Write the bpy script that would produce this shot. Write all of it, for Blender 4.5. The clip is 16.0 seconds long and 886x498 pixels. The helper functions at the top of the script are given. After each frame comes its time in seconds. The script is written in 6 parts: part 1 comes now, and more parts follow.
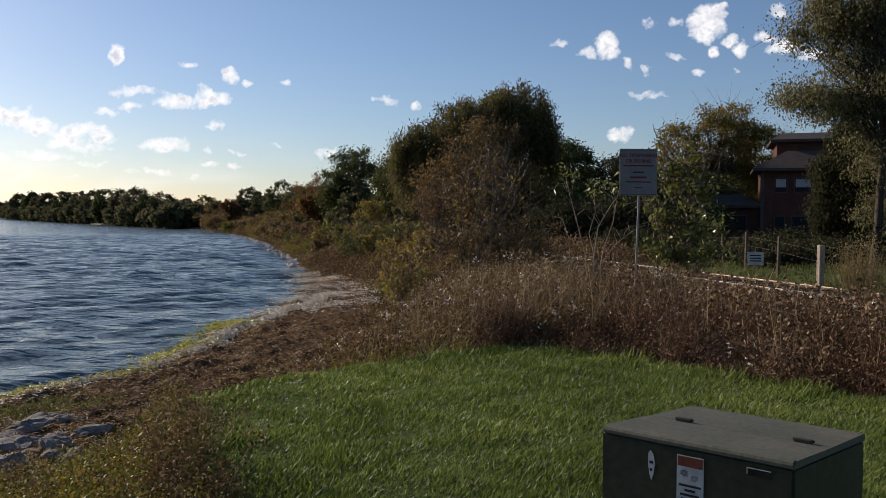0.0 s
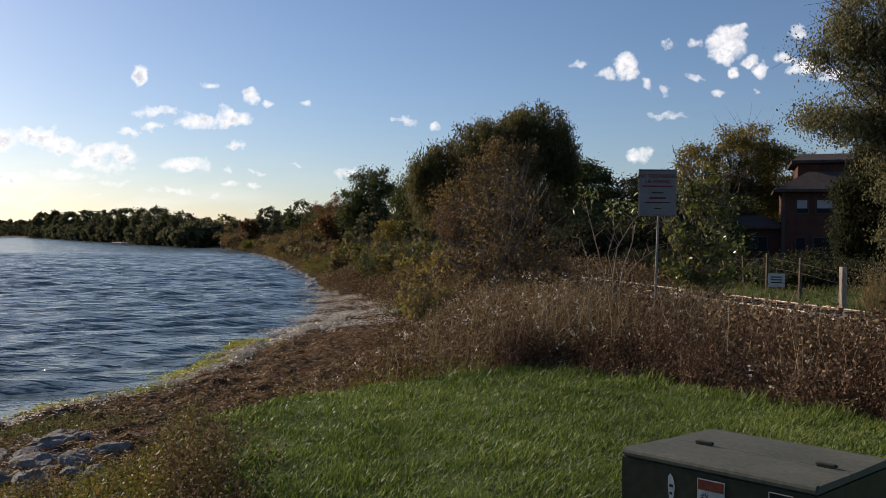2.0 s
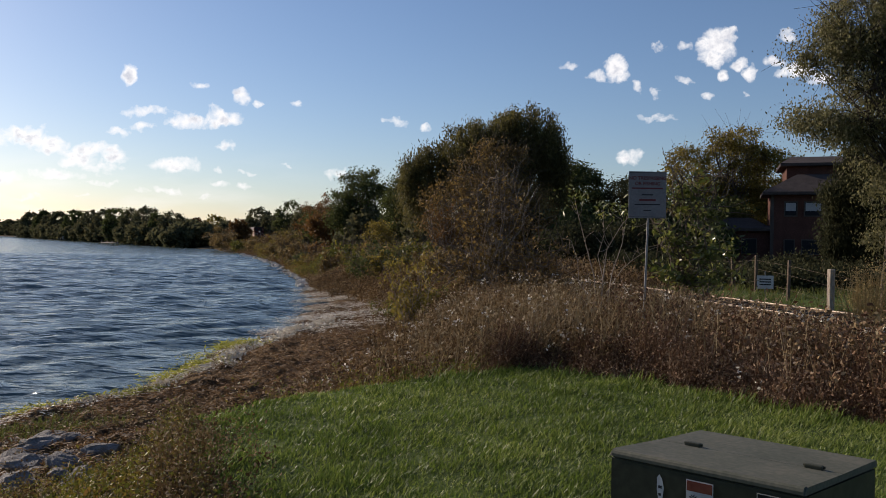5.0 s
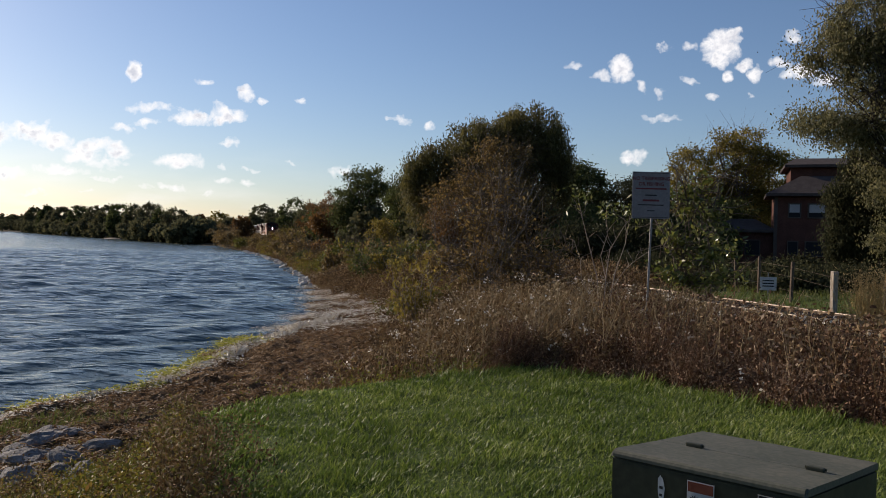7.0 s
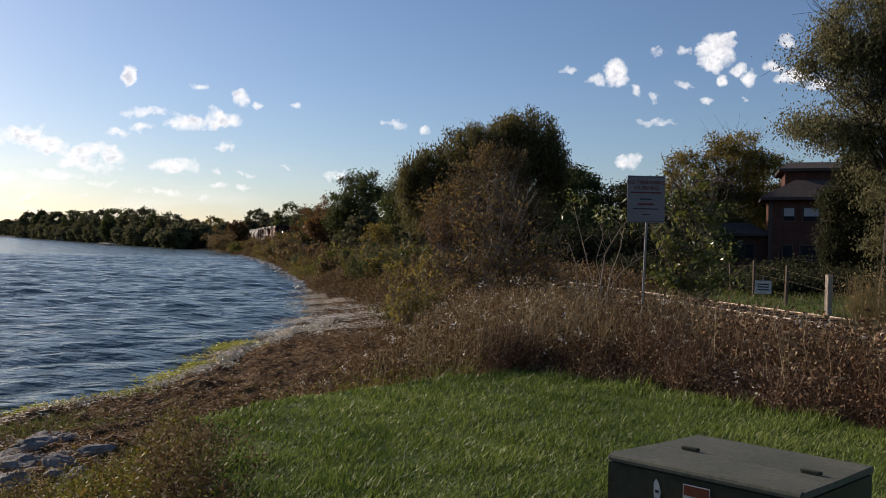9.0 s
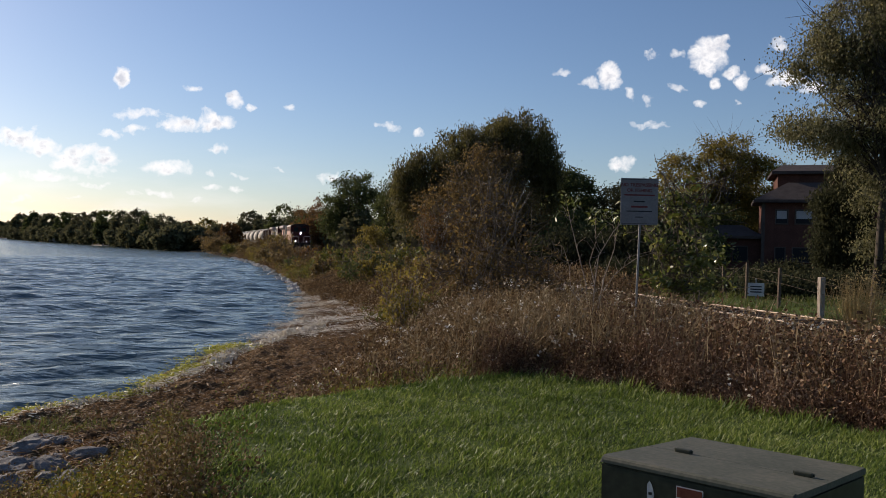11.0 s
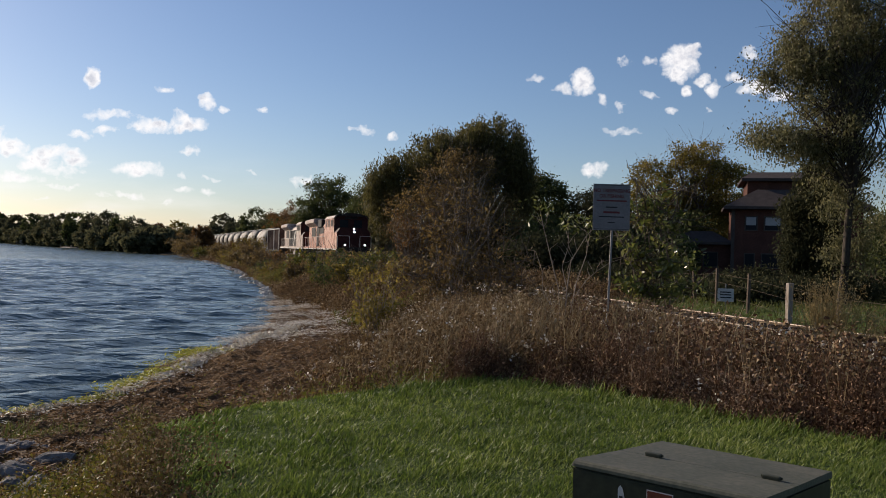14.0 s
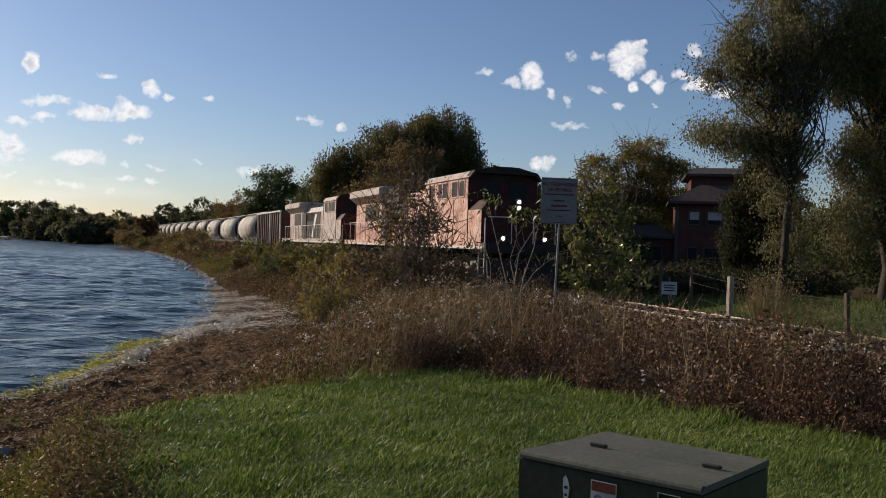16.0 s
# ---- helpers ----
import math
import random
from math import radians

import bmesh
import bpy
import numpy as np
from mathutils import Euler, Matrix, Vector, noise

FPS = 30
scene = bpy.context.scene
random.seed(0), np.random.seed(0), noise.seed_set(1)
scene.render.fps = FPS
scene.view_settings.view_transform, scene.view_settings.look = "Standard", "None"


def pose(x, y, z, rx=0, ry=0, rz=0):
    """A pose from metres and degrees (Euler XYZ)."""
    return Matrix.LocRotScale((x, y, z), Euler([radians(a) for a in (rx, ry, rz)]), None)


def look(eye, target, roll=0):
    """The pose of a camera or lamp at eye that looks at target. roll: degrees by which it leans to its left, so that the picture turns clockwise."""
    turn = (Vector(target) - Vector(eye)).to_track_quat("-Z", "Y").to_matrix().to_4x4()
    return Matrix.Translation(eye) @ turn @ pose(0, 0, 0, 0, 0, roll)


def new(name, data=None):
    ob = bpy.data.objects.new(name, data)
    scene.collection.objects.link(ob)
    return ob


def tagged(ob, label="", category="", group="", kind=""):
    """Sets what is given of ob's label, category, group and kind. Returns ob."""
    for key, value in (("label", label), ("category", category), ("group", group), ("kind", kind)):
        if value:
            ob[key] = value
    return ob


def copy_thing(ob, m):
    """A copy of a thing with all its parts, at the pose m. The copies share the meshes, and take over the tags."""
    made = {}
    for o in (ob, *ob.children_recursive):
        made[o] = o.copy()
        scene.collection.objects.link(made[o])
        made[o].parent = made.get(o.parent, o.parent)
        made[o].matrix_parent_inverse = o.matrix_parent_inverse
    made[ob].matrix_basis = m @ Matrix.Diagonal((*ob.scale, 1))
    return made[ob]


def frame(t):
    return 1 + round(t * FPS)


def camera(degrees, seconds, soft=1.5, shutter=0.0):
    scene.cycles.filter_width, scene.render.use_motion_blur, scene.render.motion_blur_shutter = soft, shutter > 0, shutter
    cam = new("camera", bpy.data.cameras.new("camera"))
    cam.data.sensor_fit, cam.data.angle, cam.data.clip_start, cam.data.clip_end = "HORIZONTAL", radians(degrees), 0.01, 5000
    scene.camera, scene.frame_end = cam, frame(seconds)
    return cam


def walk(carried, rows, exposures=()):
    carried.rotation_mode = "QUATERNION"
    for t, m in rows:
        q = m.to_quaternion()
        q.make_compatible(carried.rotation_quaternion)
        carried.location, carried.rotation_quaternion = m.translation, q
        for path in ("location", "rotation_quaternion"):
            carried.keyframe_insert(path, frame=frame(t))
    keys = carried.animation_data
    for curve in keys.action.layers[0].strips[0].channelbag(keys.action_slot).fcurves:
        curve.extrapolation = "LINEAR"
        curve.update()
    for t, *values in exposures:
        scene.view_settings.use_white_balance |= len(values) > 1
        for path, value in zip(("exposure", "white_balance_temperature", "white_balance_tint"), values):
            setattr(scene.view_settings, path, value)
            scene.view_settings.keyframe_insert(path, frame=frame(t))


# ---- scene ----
# ---------------------------------------------------------------- camera
CAM_Z = 1.6
cam = camera(55.5, 16.0, soft=0.9)
TURNS = [
    (0.0, 87.751, -0.241, -0.795), (0.5, 88.066, -0.003, -0.62), (1.0, 88.693, -0.088, -0.341),
    (1.5, 89.1, -0.416, -0.137), (2.0, 89.097, -0.47, 0.456), (2.5, 89.12, -0.43, 0.903),
    (3.0, 89.201, -0.405, 0.564), (3.5, 89.453, -0.465, -0.043), (4.0, 89.39, -0.646, -0.328),
    (6.5, 89.003, -0.818, 0.136), (7.0, 89.089, -1.157, 0.002), (7.5, 89.215, -1.285, 0.121),
    (8.0, 89.25, -1.2, 0.016), (8.5, 89.369, -1.073, -0.151), (9.0, 89.38, -1.064, -0.31),
    (11.5, 89.688, -1.105, -0.762), (12.0, 89.91, -1.024, -0.486), (12.5, 89.964, -1.051, -0.676),
    (13.0, 89.842, -1.208, -0.952), (13.5, 89.81, -1.419, -1.258), (14.0, 89.87, -1.444, -2.557),
    (14.5, 90.102, -1.566, -4.238), (15.0, 90.122, -1.663, -4.02), (15.5, 89.777, -1.713, -4.612),
    (16.0, 89.442, -1.833, -6.05)]
walk(cam, [(t, pose(0, 0, CAM_Z, a, b, c)) for t, a, b, c in TURNS], exposures=[(0.0, 0.05, 6150, 14), (13.4, 0.05, 6150, 14), (14.5, -0.04, 6150, 14), (16.0, -0.07, 6150, 14)])

# ---------------------------------------------------------------- light
SUN_AZ, SUN_EL = -49.0, 21.0      # degrees from straight ahead (minus: over the lake), and up
sun_dir = Vector((math.sin(radians(SUN_AZ)) * math.cos(radians(SUN_EL)),
                  math.cos(radians(SUN_AZ)) * math.cos(radians(SUN_EL)), math.sin(radians(SUN_EL))))
sun = new("sun", bpy.data.lights.new("sun", "SUN"))
sun.data.energy, sun.data.angle, sun.data.color = 5.4, radians(0.6), (1.0, 0.84, 0.64)
sun.matrix_world = look(sun_dir * 50, (0, 0, 0))

# clouds: across, up (both as slopes from the eye), half width, half height
CLOUDS = [
    (-0.369, 0.186, 0.0087, 0.0121), (-0.350, 0.143, 0.0268, 0.0060), (-0.300, 0.134, 0.0295, 0.0087), (-0.258, 0.139, 0.0242, 0.0101),
    (-0.286, 0.176, 0.0094, 0.0047), (-0.234, 0.165, 0.0114, 0.0087), (-0.215, 0.157, 0.0040, 0.0040), (-0.174, 0.156, 0.0067, 0.0040),
    (-0.055, 0.136, 0.0141, 0.0040), (-0.019, 0.128, 0.0067, 0.0040), (-0.382, 0.118, 0.0148, 0.0060), (-0.356, 0.125, 0.0168, 0.0047),
    (-0.255, 0.106, 0.0107, 0.0060), (-0.313, 0.082, 0.0309, 0.0081), (-0.264, 0.078, 0.0040, 0.0027), (-0.229, 0.072, 0.0094, 0.0034),
    (-0.262, 0.060, 0.0101, 0.0047), (-0.232, 0.056, 0.0107, 0.0040), (-0.183, 0.082, 0.0054, 0.0020), (-0.125, 0.076, 0.0148, 0.0054)]
CLOUD_BANK = [
    (-0.493, 0.114, 0.0282, 0.0114), (-0.466, 0.106, 0.0268, 0.0107), (-0.421, 0.098, 0.0336, 0.0094), (-0.387, 0.092, 0.0161, 0.0094),
    (-0.431, 0.086, 0.0235, 0.0081), (-0.405, 0.078, 0.0268, 0.0047), (-0.459, 0.069, 0.0349, 0.0067), (-0.401, 0.062, 0.0235, 0.0034),
    (-0.321, 0.051, 0.0148, 0.0054), (-0.355, 0.049, 0.0094, 0.0027), (-0.279, 0.044, 0.0094, 0.0034), (-0.488, 0.042, 0.0188, 0.0027),
    (-0.422, 0.044, 0.0094, 0.0020), (-0.546, 0.109, 0.0336, 0.0134), (-0.533, 0.066, 0.0403, 0.0081)]
CLOUDS_EAST = [
    (0.150, 0.203, 0.0101, 0.0034), (0.207, 0.202, 0.0141, 0.0168), (0.184, 0.194, 0.0134, 0.0074), (0.230, 0.183, 0.0074, 0.0054),
    (0.254, 0.173, 0.0060, 0.0047), (0.260, 0.229, 0.0081, 0.0047), (0.288, 0.233, 0.0081, 0.0047), (0.324, 0.232, 0.0228, 0.0188),
    (0.338, 0.244, 0.0121, 0.0094), (0.318, 0.216, 0.0161, 0.0114), (0.333, 0.199, 0.0074, 0.0081), (0.353, 0.209, 0.0101, 0.0081),
    (0.367, 0.198, 0.0094, 0.0101), (0.410, 0.242, 0.0114, 0.0074), (0.393, 0.214, 0.0148, 0.0074), (0.419, 0.202, 0.0228, 0.0094),
    (0.450, 0.194, 0.0188, 0.0087), (0.288, 0.188, 0.0107, 0.0047), (0.255, 0.144, 0.0201, 0.0040), (0.318, 0.171, 0.0047, 0.0040),
    (0.359, 0.170, 0.0034, 0.0034), (0.222, 0.095, 0.0174, 0.0081)]


def build_world():
    world = bpy.data.worlds.new("world")
    scene.world = world
    world.use_nodes = True
    nt = world.node_tree
    nt.nodes.clear()
    N = nt.nodes.new
    L = nt.links.new

    def math_node(op, a, b=None, clamp=False):
        n = N("ShaderNodeMath")
        n.operation, n.use_clamp = op, clamp
        for i, v in enumerate((a, b)):
            if v is None:
                continue
            if isinstance(v, (int, float)):
                n.inputs[i].default_value = v
            else:
                L(v, n.inputs[i])
        return n.outputs[0]

    sky = N("ShaderNodeTexSky")
    sky.sky_type, sky.sun_disc = "NISHITA", False
    sky.sun_elevation, sky.sun_rotation = radians(SUN_EL), radians(SUN_AZ)
    sky.air_density, sky.dust_density, sky.ozone_density = 1.0, 0.42, 3.0
    co = N("ShaderNodeTexCoord")
    sep = N("ShaderNodeSeparateXYZ")
    L(co.outputs["Generated"], sep.inputs[0])
    ahead = math_node("MAXIMUM", sep.outputs[1], 0.05)
    u = math_node("DIVIDE", sep.outputs[0], ahead)
    v = math_node("DIVIDE", sep.outputs[2], ahead)
    both = N("ShaderNodeCombineXYZ")
    L(u, both.inputs[0]), L(v, both.inputs[1])

    def wisps(scale, detail, dist):
        n = N("ShaderNodeTexNoise")
        n.inputs["Scale"].default_value, n.inputs["Detail"].default_value = scale, detail
        n.inputs["Roughness"].default_value, n.inputs["Distortion"].default_value = 0.62, dist
        L(both.outputs[0], n.inputs["Vector"])
        return n.outputs["Fac"]

    # the outlines billow: the coordinates themselves are bent at two scales
    def billow(scale, amount):
        n = N("ShaderNodeTexNoise")
        n.inputs["Scale"].default_value, n.inputs["Detail"].default_value = scale, 2
        L(both.outputs[0], n.inputs["Vector"])
        parts = N("ShaderNodeSeparateColor")
        L(n.outputs["Color"], parts.inputs[0])
        return [math_node("MULTIPLY", math_node("SUBTRACT", parts.outputs[i], 0.5), amount) for i in (0, 1)]

    big, small = billow(38, 0.022), billow(120, 0.009)
    bu = math_node("ADD", u, math_node("ADD", big[0], small[0]))
    bv = math_node("ADD", v, math_node("ADD", big[1], small[1]))
    grain, soft = wisps(75, 5, 0.4), wisps(60, 4, 0.2)
    total = None
    for cu, cv, a, b in CLOUDS + CLOUD_BANK + CLOUDS_EAST:
        du = math_node("DIVIDE", math_node("SUBTRACT", bu, cu), a * 1.08)
        dv = math_node("DIVIDE", math_node("SUBTRACT", bv, cv), b * 1.12)
        r = math_node("SUBTRACT", 1.0, math_node("ADD", math_node("MULTIPLY", du, du), math_node("MULTIPLY", dv, dv)))
        r = math_node("MULTIPLY", r, min(1.0, 0.15 + b * 75))
        total = r if total is None else math_node("MAXIMUM", total, r)
    total = math_node("MAXIMUM", total, -1.0)
    edge = math_node("ADD", math_node("MULTIPLY", total, 1.0), math_node("MULTIPLY", math_node("SUBTRACT", grain, 0.5), 1.7))
    # thin veils low over the lake
    low = N("ShaderNodeMapRange")
    low.inputs[1].default_value, low.inputs[2].default_value, low.inputs[3].default_value, low.inputs[4].default_value = 0.11, 0.02, 0.0, 1.0
    L(v, low.inputs[0])
    stretch = N("ShaderNodeMapping")
    stretch.inputs["Scale"].default_value = (9, 38, 1)
    L(both.outputs[0], stretch.inputs["Vector"])
    veil = N("ShaderNodeTexNoise")
    veil.inputs["Scale"].default_value, veil.inputs["Detail"].default_value = 1.0, 5
    L(stretch.outputs[0], veil.inputs["Vector"])
    west = N("ShaderNodeMapRange")
    west.inputs[1].default_value, west.inputs[2].default_value, west.inputs[3].default_value, west.inputs[4].default_value = -0.1, -0.4, 0.0, 1.0
    L(u, west.inputs[0])
    thin = math_node("MULTIPLY", math_node("MULTIPLY", low.outputs[0], west.outputs[0]), math_node("MULTIPLY", math_node("SUBTRACT", veil.outputs["Fac"], 0.48), 2.6, True))
    cover = math_node("MULTIPLY", edge, 1.3, True)
    cover = math_node("MAXIMUM", cover, math_node("MULTIPLY", thin, 1.0, True), True)
    infront = math_node("GREATER_THAN", sep.outputs[1], 0.15)
    cover = math_node("MULTIPLY", math_node("MULTIPLY", cover, infront), 0.9)
    shade = N("ShaderNodeValToRGB")
    shade.color_ramp.elements[0].position, shade.color_ramp.elements[0].color = 0.4, (12.4, 11.9, 11.0, 1)
    shade.color_ramp.elements[1].position, shade.color_ramp.elements[1].color = 0.95, (6.0, 6.1, 6.6, 1)
    thick = math_node("MULTIPLY", edge, 0.55)
    low_side = math_node("MULTIPLY", math_node("SUBTRACT", soft, 0.5), 1.6)
    L(math_node("ADD", thick, low_side), shade.inputs[0])
    clear = N("ShaderNodeMixRGB")
    clear.blend_type = "MULTIPLY"
    clear.inputs[0].default_value, clear.inputs[2].default_value = 1.0, (1.005, 0.985, 1.015, 1)
    L(sky.outputs[0], clear.inputs[1])
    mix = N("ShaderNodeMixRGB")
    L(cover, mix.inputs[0]), L(clear.outputs[0], mix.inputs[1]), L(shade.outputs[0], mix.inputs[2])
    bg = N("ShaderNodeBackground")
    bg.inputs[1].default_value = SKY
    out = N("ShaderNodeOutputWorld")
    L(mix.outputs[0], bg.inputs[0]), L(bg.outputs[0], out.inputs[0])


SKY = 0.086
build_world()

# ---------------------------------------------------------------- materials
def ramp_set(node, colours):
    els = node.color_ramp.elements
    while len(els) < len(colours):
        els.new(0.5)
    for i, c in enumerate(colours):
        els[i].position = i / (len(colours) - 1)
        els[i].color = (*c, 1)


def surface(name, colours, scale=4.0, fine=60.0, rough=0.8, metal=0.0, bump=0.3, depth=0.02, spec=0.12, stretch=None):
    """A solid surface: two scales of colour noise, fine relief."""
    m = bpy.data.materials.new(name)
    m.use_nodes = True
    nt = m.node_tree
    bsdf = nt.nodes["Principled BSDF"]
    co = nt.nodes.new("ShaderNodeTexCoord")
    vec = co.outputs["Object"]
    if stretch:
        mp = nt.nodes.new("ShaderNodeMapping")
        mp.inputs["Scale"].default_value = stretch
        nt.links.new(vec, mp.inputs[0])
        vec = mp.outputs[0]
    a, b = nt.nodes.new("ShaderNodeTexNoise"), nt.nodes.new("ShaderNodeTexNoise")
    for n, s, d in ((a, scale, 4), (b, fine, 5)):
        n.inputs["Scale"].default_value, n.inputs["Detail"].default_value = s, d
        nt.links.new(vec, n.inputs["Vector"])
    mixv = nt.nodes.new("ShaderNodeMath")
    mixv.operation = "MULTIPLY_ADD"
    mixv.inputs[1].default_value = 0.55
    nt.links.new(b.outputs["Fac"], mixv.inputs[0])
    half = nt.nodes.new("ShaderNodeMath")
    half.operation = "MULTIPLY"
    half.inputs[1].default_value = 0.45
    nt.links.new(a.outputs["Fac"], half.inputs[0])
    nt.links.new(half.outputs[0], mixv.inputs[2])
    sp = nt.nodes.new("ShaderNodeMapRange")
    sp.inputs[1].default_value, sp.inputs[2].default_value = 0.33, 0.67
    nt.links.new(mixv.outputs[0], sp.inputs[0])
    ramp = nt.nodes.new("ShaderNodeValToRGB")
    ramp_set(ramp, colours)
    nt.links.new(sp.outputs[0], ramp.inputs[0])
    nt.links.new(ramp.outputs[0], bsdf.inputs["Base Color"])
    bsdf.inputs["Roughness"].default_value, bsdf.inputs["Metallic"].default_value = rough, metal
    bsdf.inputs["Specular IOR Level"].default_value = spec
    if bump:
        bp = nt.nodes.new("ShaderNodeBump")
        bp.inputs["Strength"].default_value, bp.inputs["Distance"].default_value = bump, depth
        nt.links.new(b.outputs["Fac"], bp.inputs["Height"])
        nt.links.new(bp.outputs[0], bsdf.inputs["Normal"])
    return m


def foliage(name, colours, through_light=0.35, rough=0.6, spec=0.22):
    """Leaves, stalks and blades: each piece its own tint, light shining through."""
    m = bpy.data.materials.new(name)
    m.use_nodes = True
    nt = m.node_tree
    bsdf = nt.nodes["Principled BSDF"]
    geo = nt.nodes.new("ShaderNodeNewGeometry")
    co = nt.nodes.new("ShaderNodeTexCoord")
    patch = nt.nodes.new("ShaderNodeTexNoise")
    patch.inputs["Scale"].default_value, patch.inputs["Detail"].default_value = 0.45, 3
    nt.links.new(co.outputs["Object"], patch.inputs["Vector"])
    add = nt.nodes.new("ShaderNodeMath")
    add.operation = "MULTIPLY_ADD"
    add.inputs[1].default_value = 0.6
    nt.links.new(geo.outputs["Random Per Island"], add.inputs[0])
    pm = nt.nodes.new("ShaderNodeMapRange")
    pm.inputs[1].default_value, pm.inputs[2].default_value, pm.inputs[3].default_value, pm.inputs[4].default_value = 0.3, 0.7, 0.0, 0.4
    nt.links.new(patch.outputs["Fac"], pm.inputs[0])
    nt.links.new(pm.outputs[0], add.inputs[2])
    ramp = nt.nodes.new("ShaderNodeValToRGB")
    ramp_set(ramp, colours)
    nt.links.new(add.outputs[0], ramp.inputs[0])
    nt.links.new(ramp.outputs[0], bsdf.inputs["Base Color"])
    bsdf.inputs["Roughness"].default_value = rough
    bsdf.inputs["Specular IOR Level"].default_value = spec
    tr = nt.nodes.new("ShaderNodeBsdfTranslucent")
    nt.links.new(ramp.outputs[0], tr.inputs[0])
    mix = nt.nodes.new("ShaderNodeMixShader")
    mix.inputs[0].default_value = through_light
    nt.links.new(bsdf.outputs[0], mix.inputs[1])
    nt.links.new(tr.outputs[0], mix.inputs[2])
    nt.links.new(mix.outputs[0], nt.nodes["Material Output"].inputs[0])
    return m


def glow(name, colour, strength):
    m = bpy.data.materials.new(name)
    m.use_nodes = True
    bsdf = m.node_tree.nodes["Principled BSDF"]
    bsdf.inputs["Base Color"].default_value = (*colour, 1)
    bsdf.inputs["Emission Color"].default_value = (*colour, 1)
    bsdf.inputs["Emission Strength"].default_value = strength
    return m


def glass(name, tint):
    m = bpy.data.materials.new(name)
    m.use_nodes = True
    bsdf = m.node_tree.nodes["Principled BSDF"]
    bsdf.inputs["Base Color"].default_value = (*tint, 1)
    bsdf.inputs["Roughness"].default_value = 0.3
    bsdf.inputs["Specular IOR Level"].default_value = 0.06
    return m


GRASS = foliage("grass", [(0.03, 0.05, 0.01), (0.08, 0.125, 0.018), (0.16, 0.205, 0.035), (0.36, 0.4, 0.12)], 0.45, 0.5, 0.35)
GRASS_DRY = foliage("tall grass", [(0.045, 0.06, 0.014), (0.095, 0.115, 0.026), (0.17, 0.15, 0.05)], 0.4)
WEED = foliage("dry weeds", [(0.032, 0.018, 0.008), (0.085, 0.05, 0.02), (0.16, 0.1, 0.042), (0.3, 0.2, 0.095), (0.55, 0.44, 0.28)], 0.14, 0.8)
WEED_RED = foliage("red-brown weeds", [(0.03, 0.015, 0.009), (0.076, 0.039, 0.021), (0.135, 0.072, 0.038), (0.24, 0.15, 0.085), (0.5, 0.39, 0.27)], 0.16, 0.8)
WEED_GREEN = foliage("weeds turning", [(0.05, 0.045, 0.012), (0.1, 0.11, 0.02), (0.2, 0.17, 0.03), (0.24, 0.12, 0.04)], 0.35)
STRAW = foliage("straw", [(0.2, 0.13, 0.05), (0.36, 0.26, 0.11), (0.5, 0.4, 0.2)], 0.35, 0.8)
STRAW_DULL = foliage("grey straw", [(0.09, 0.062, 0.03), (0.2, 0.145, 0.075), (0.42, 0.33, 0.2)], 0.25, 0.8)
WILLOW = foliage("willow leaves", [(0.05, 0.046, 0.018), (0.1, 0.09, 0.03), (0.17, 0.145, 0.046)], 0.45)
BUSH = foliage("autumn bush leaves", [(0.06, 0.042, 0.018), (0.125, 0.085, 0.032), (0.2, 0.135, 0.045), (0.32, 0.22, 0.07)], 0.4)
OAK = foliage("dark green leaves", [(0.04, 0.048, 0.018), (0.068, 0.08, 0.026), (0.12, 0.13, 0.04)], 0.42, 0.7, 0.15)
ORANGE = foliage("orange-brown leaves", [(0.07, 0.042, 0.016), (0.14, 0.075, 0.024), (0.22, 0.11, 0.03)], 0.4)
YELLOW = foliage("yellow-green leaves", [(0.09, 0.07, 0.016), (0.19, 0.15, 0.03), (0.32, 0.24, 0.055)], 0.52)
SILVER = foliage("grey-green leaves", [(0.055, 0.056, 0.024), (0.11, 0.106, 0.044), (0.18, 0.165, 0.078), (0.3, 0.27, 0.14)], 0.5)
SHRUB = foliage("bright shrub leaves", [(0.04, 0.055, 0.012), (0.09, 0.11, 0.022), (0.19, 0.19, 0.042), (0.44, 0.41, 0.17)], 0.4, 0.35, 0.5)
SPRUCE = foliage("dark needles", [(0.03, 0.032, 0.018), (0.05, 0.052, 0.026), (0.075, 0.075, 0.036)], 0.3, 0.9, 0.06)
FAR_WOOD = foliage("far leaves", [(0.07, 0.072, 0.042), (0.09, 0.092, 0.05), (0.12, 0.115, 0.056), (0.16, 0.125, 0.056)], 0.35, 0.9, 0.05)
BARK = surface("bark", [(0.05, 0.04, 0.03), (0.12, 0.095, 0.07), (0.2, 0.16, 0.12)], 2, 18, 0.95, bump=0.8, stretch=(1, 1, 0.25))
DARK_BARK = surface("dark bark", [(0.025, 0.02, 0.016), (0.055, 0.045, 0.035), (0.09, 0.075, 0.06)], 2, 18, 0.95, bump=0.8, stretch=(1, 1, 0.25))
SAPLING_BARK = surface("sapling bark", [(0.13, 0.1, 0.075), (0.24, 0.19, 0.145), (0.36, 0.3, 0.24)], 3, 30, 0.85, bump=0.4)
GREY_BARK = surface("grey bark", [(0.11, 0.09, 0.07), (0.22, 0.18, 0.14), (0.34, 0.29, 0.23)], 3, 30, 0.9, bump=0.5)
SOIL = surface("lawn soil", [(0.03, 0.045, 0.012), (0.06, 0.085, 0.02), (0.09, 0.12, 0.03)], 1.2, 40, 0.95)
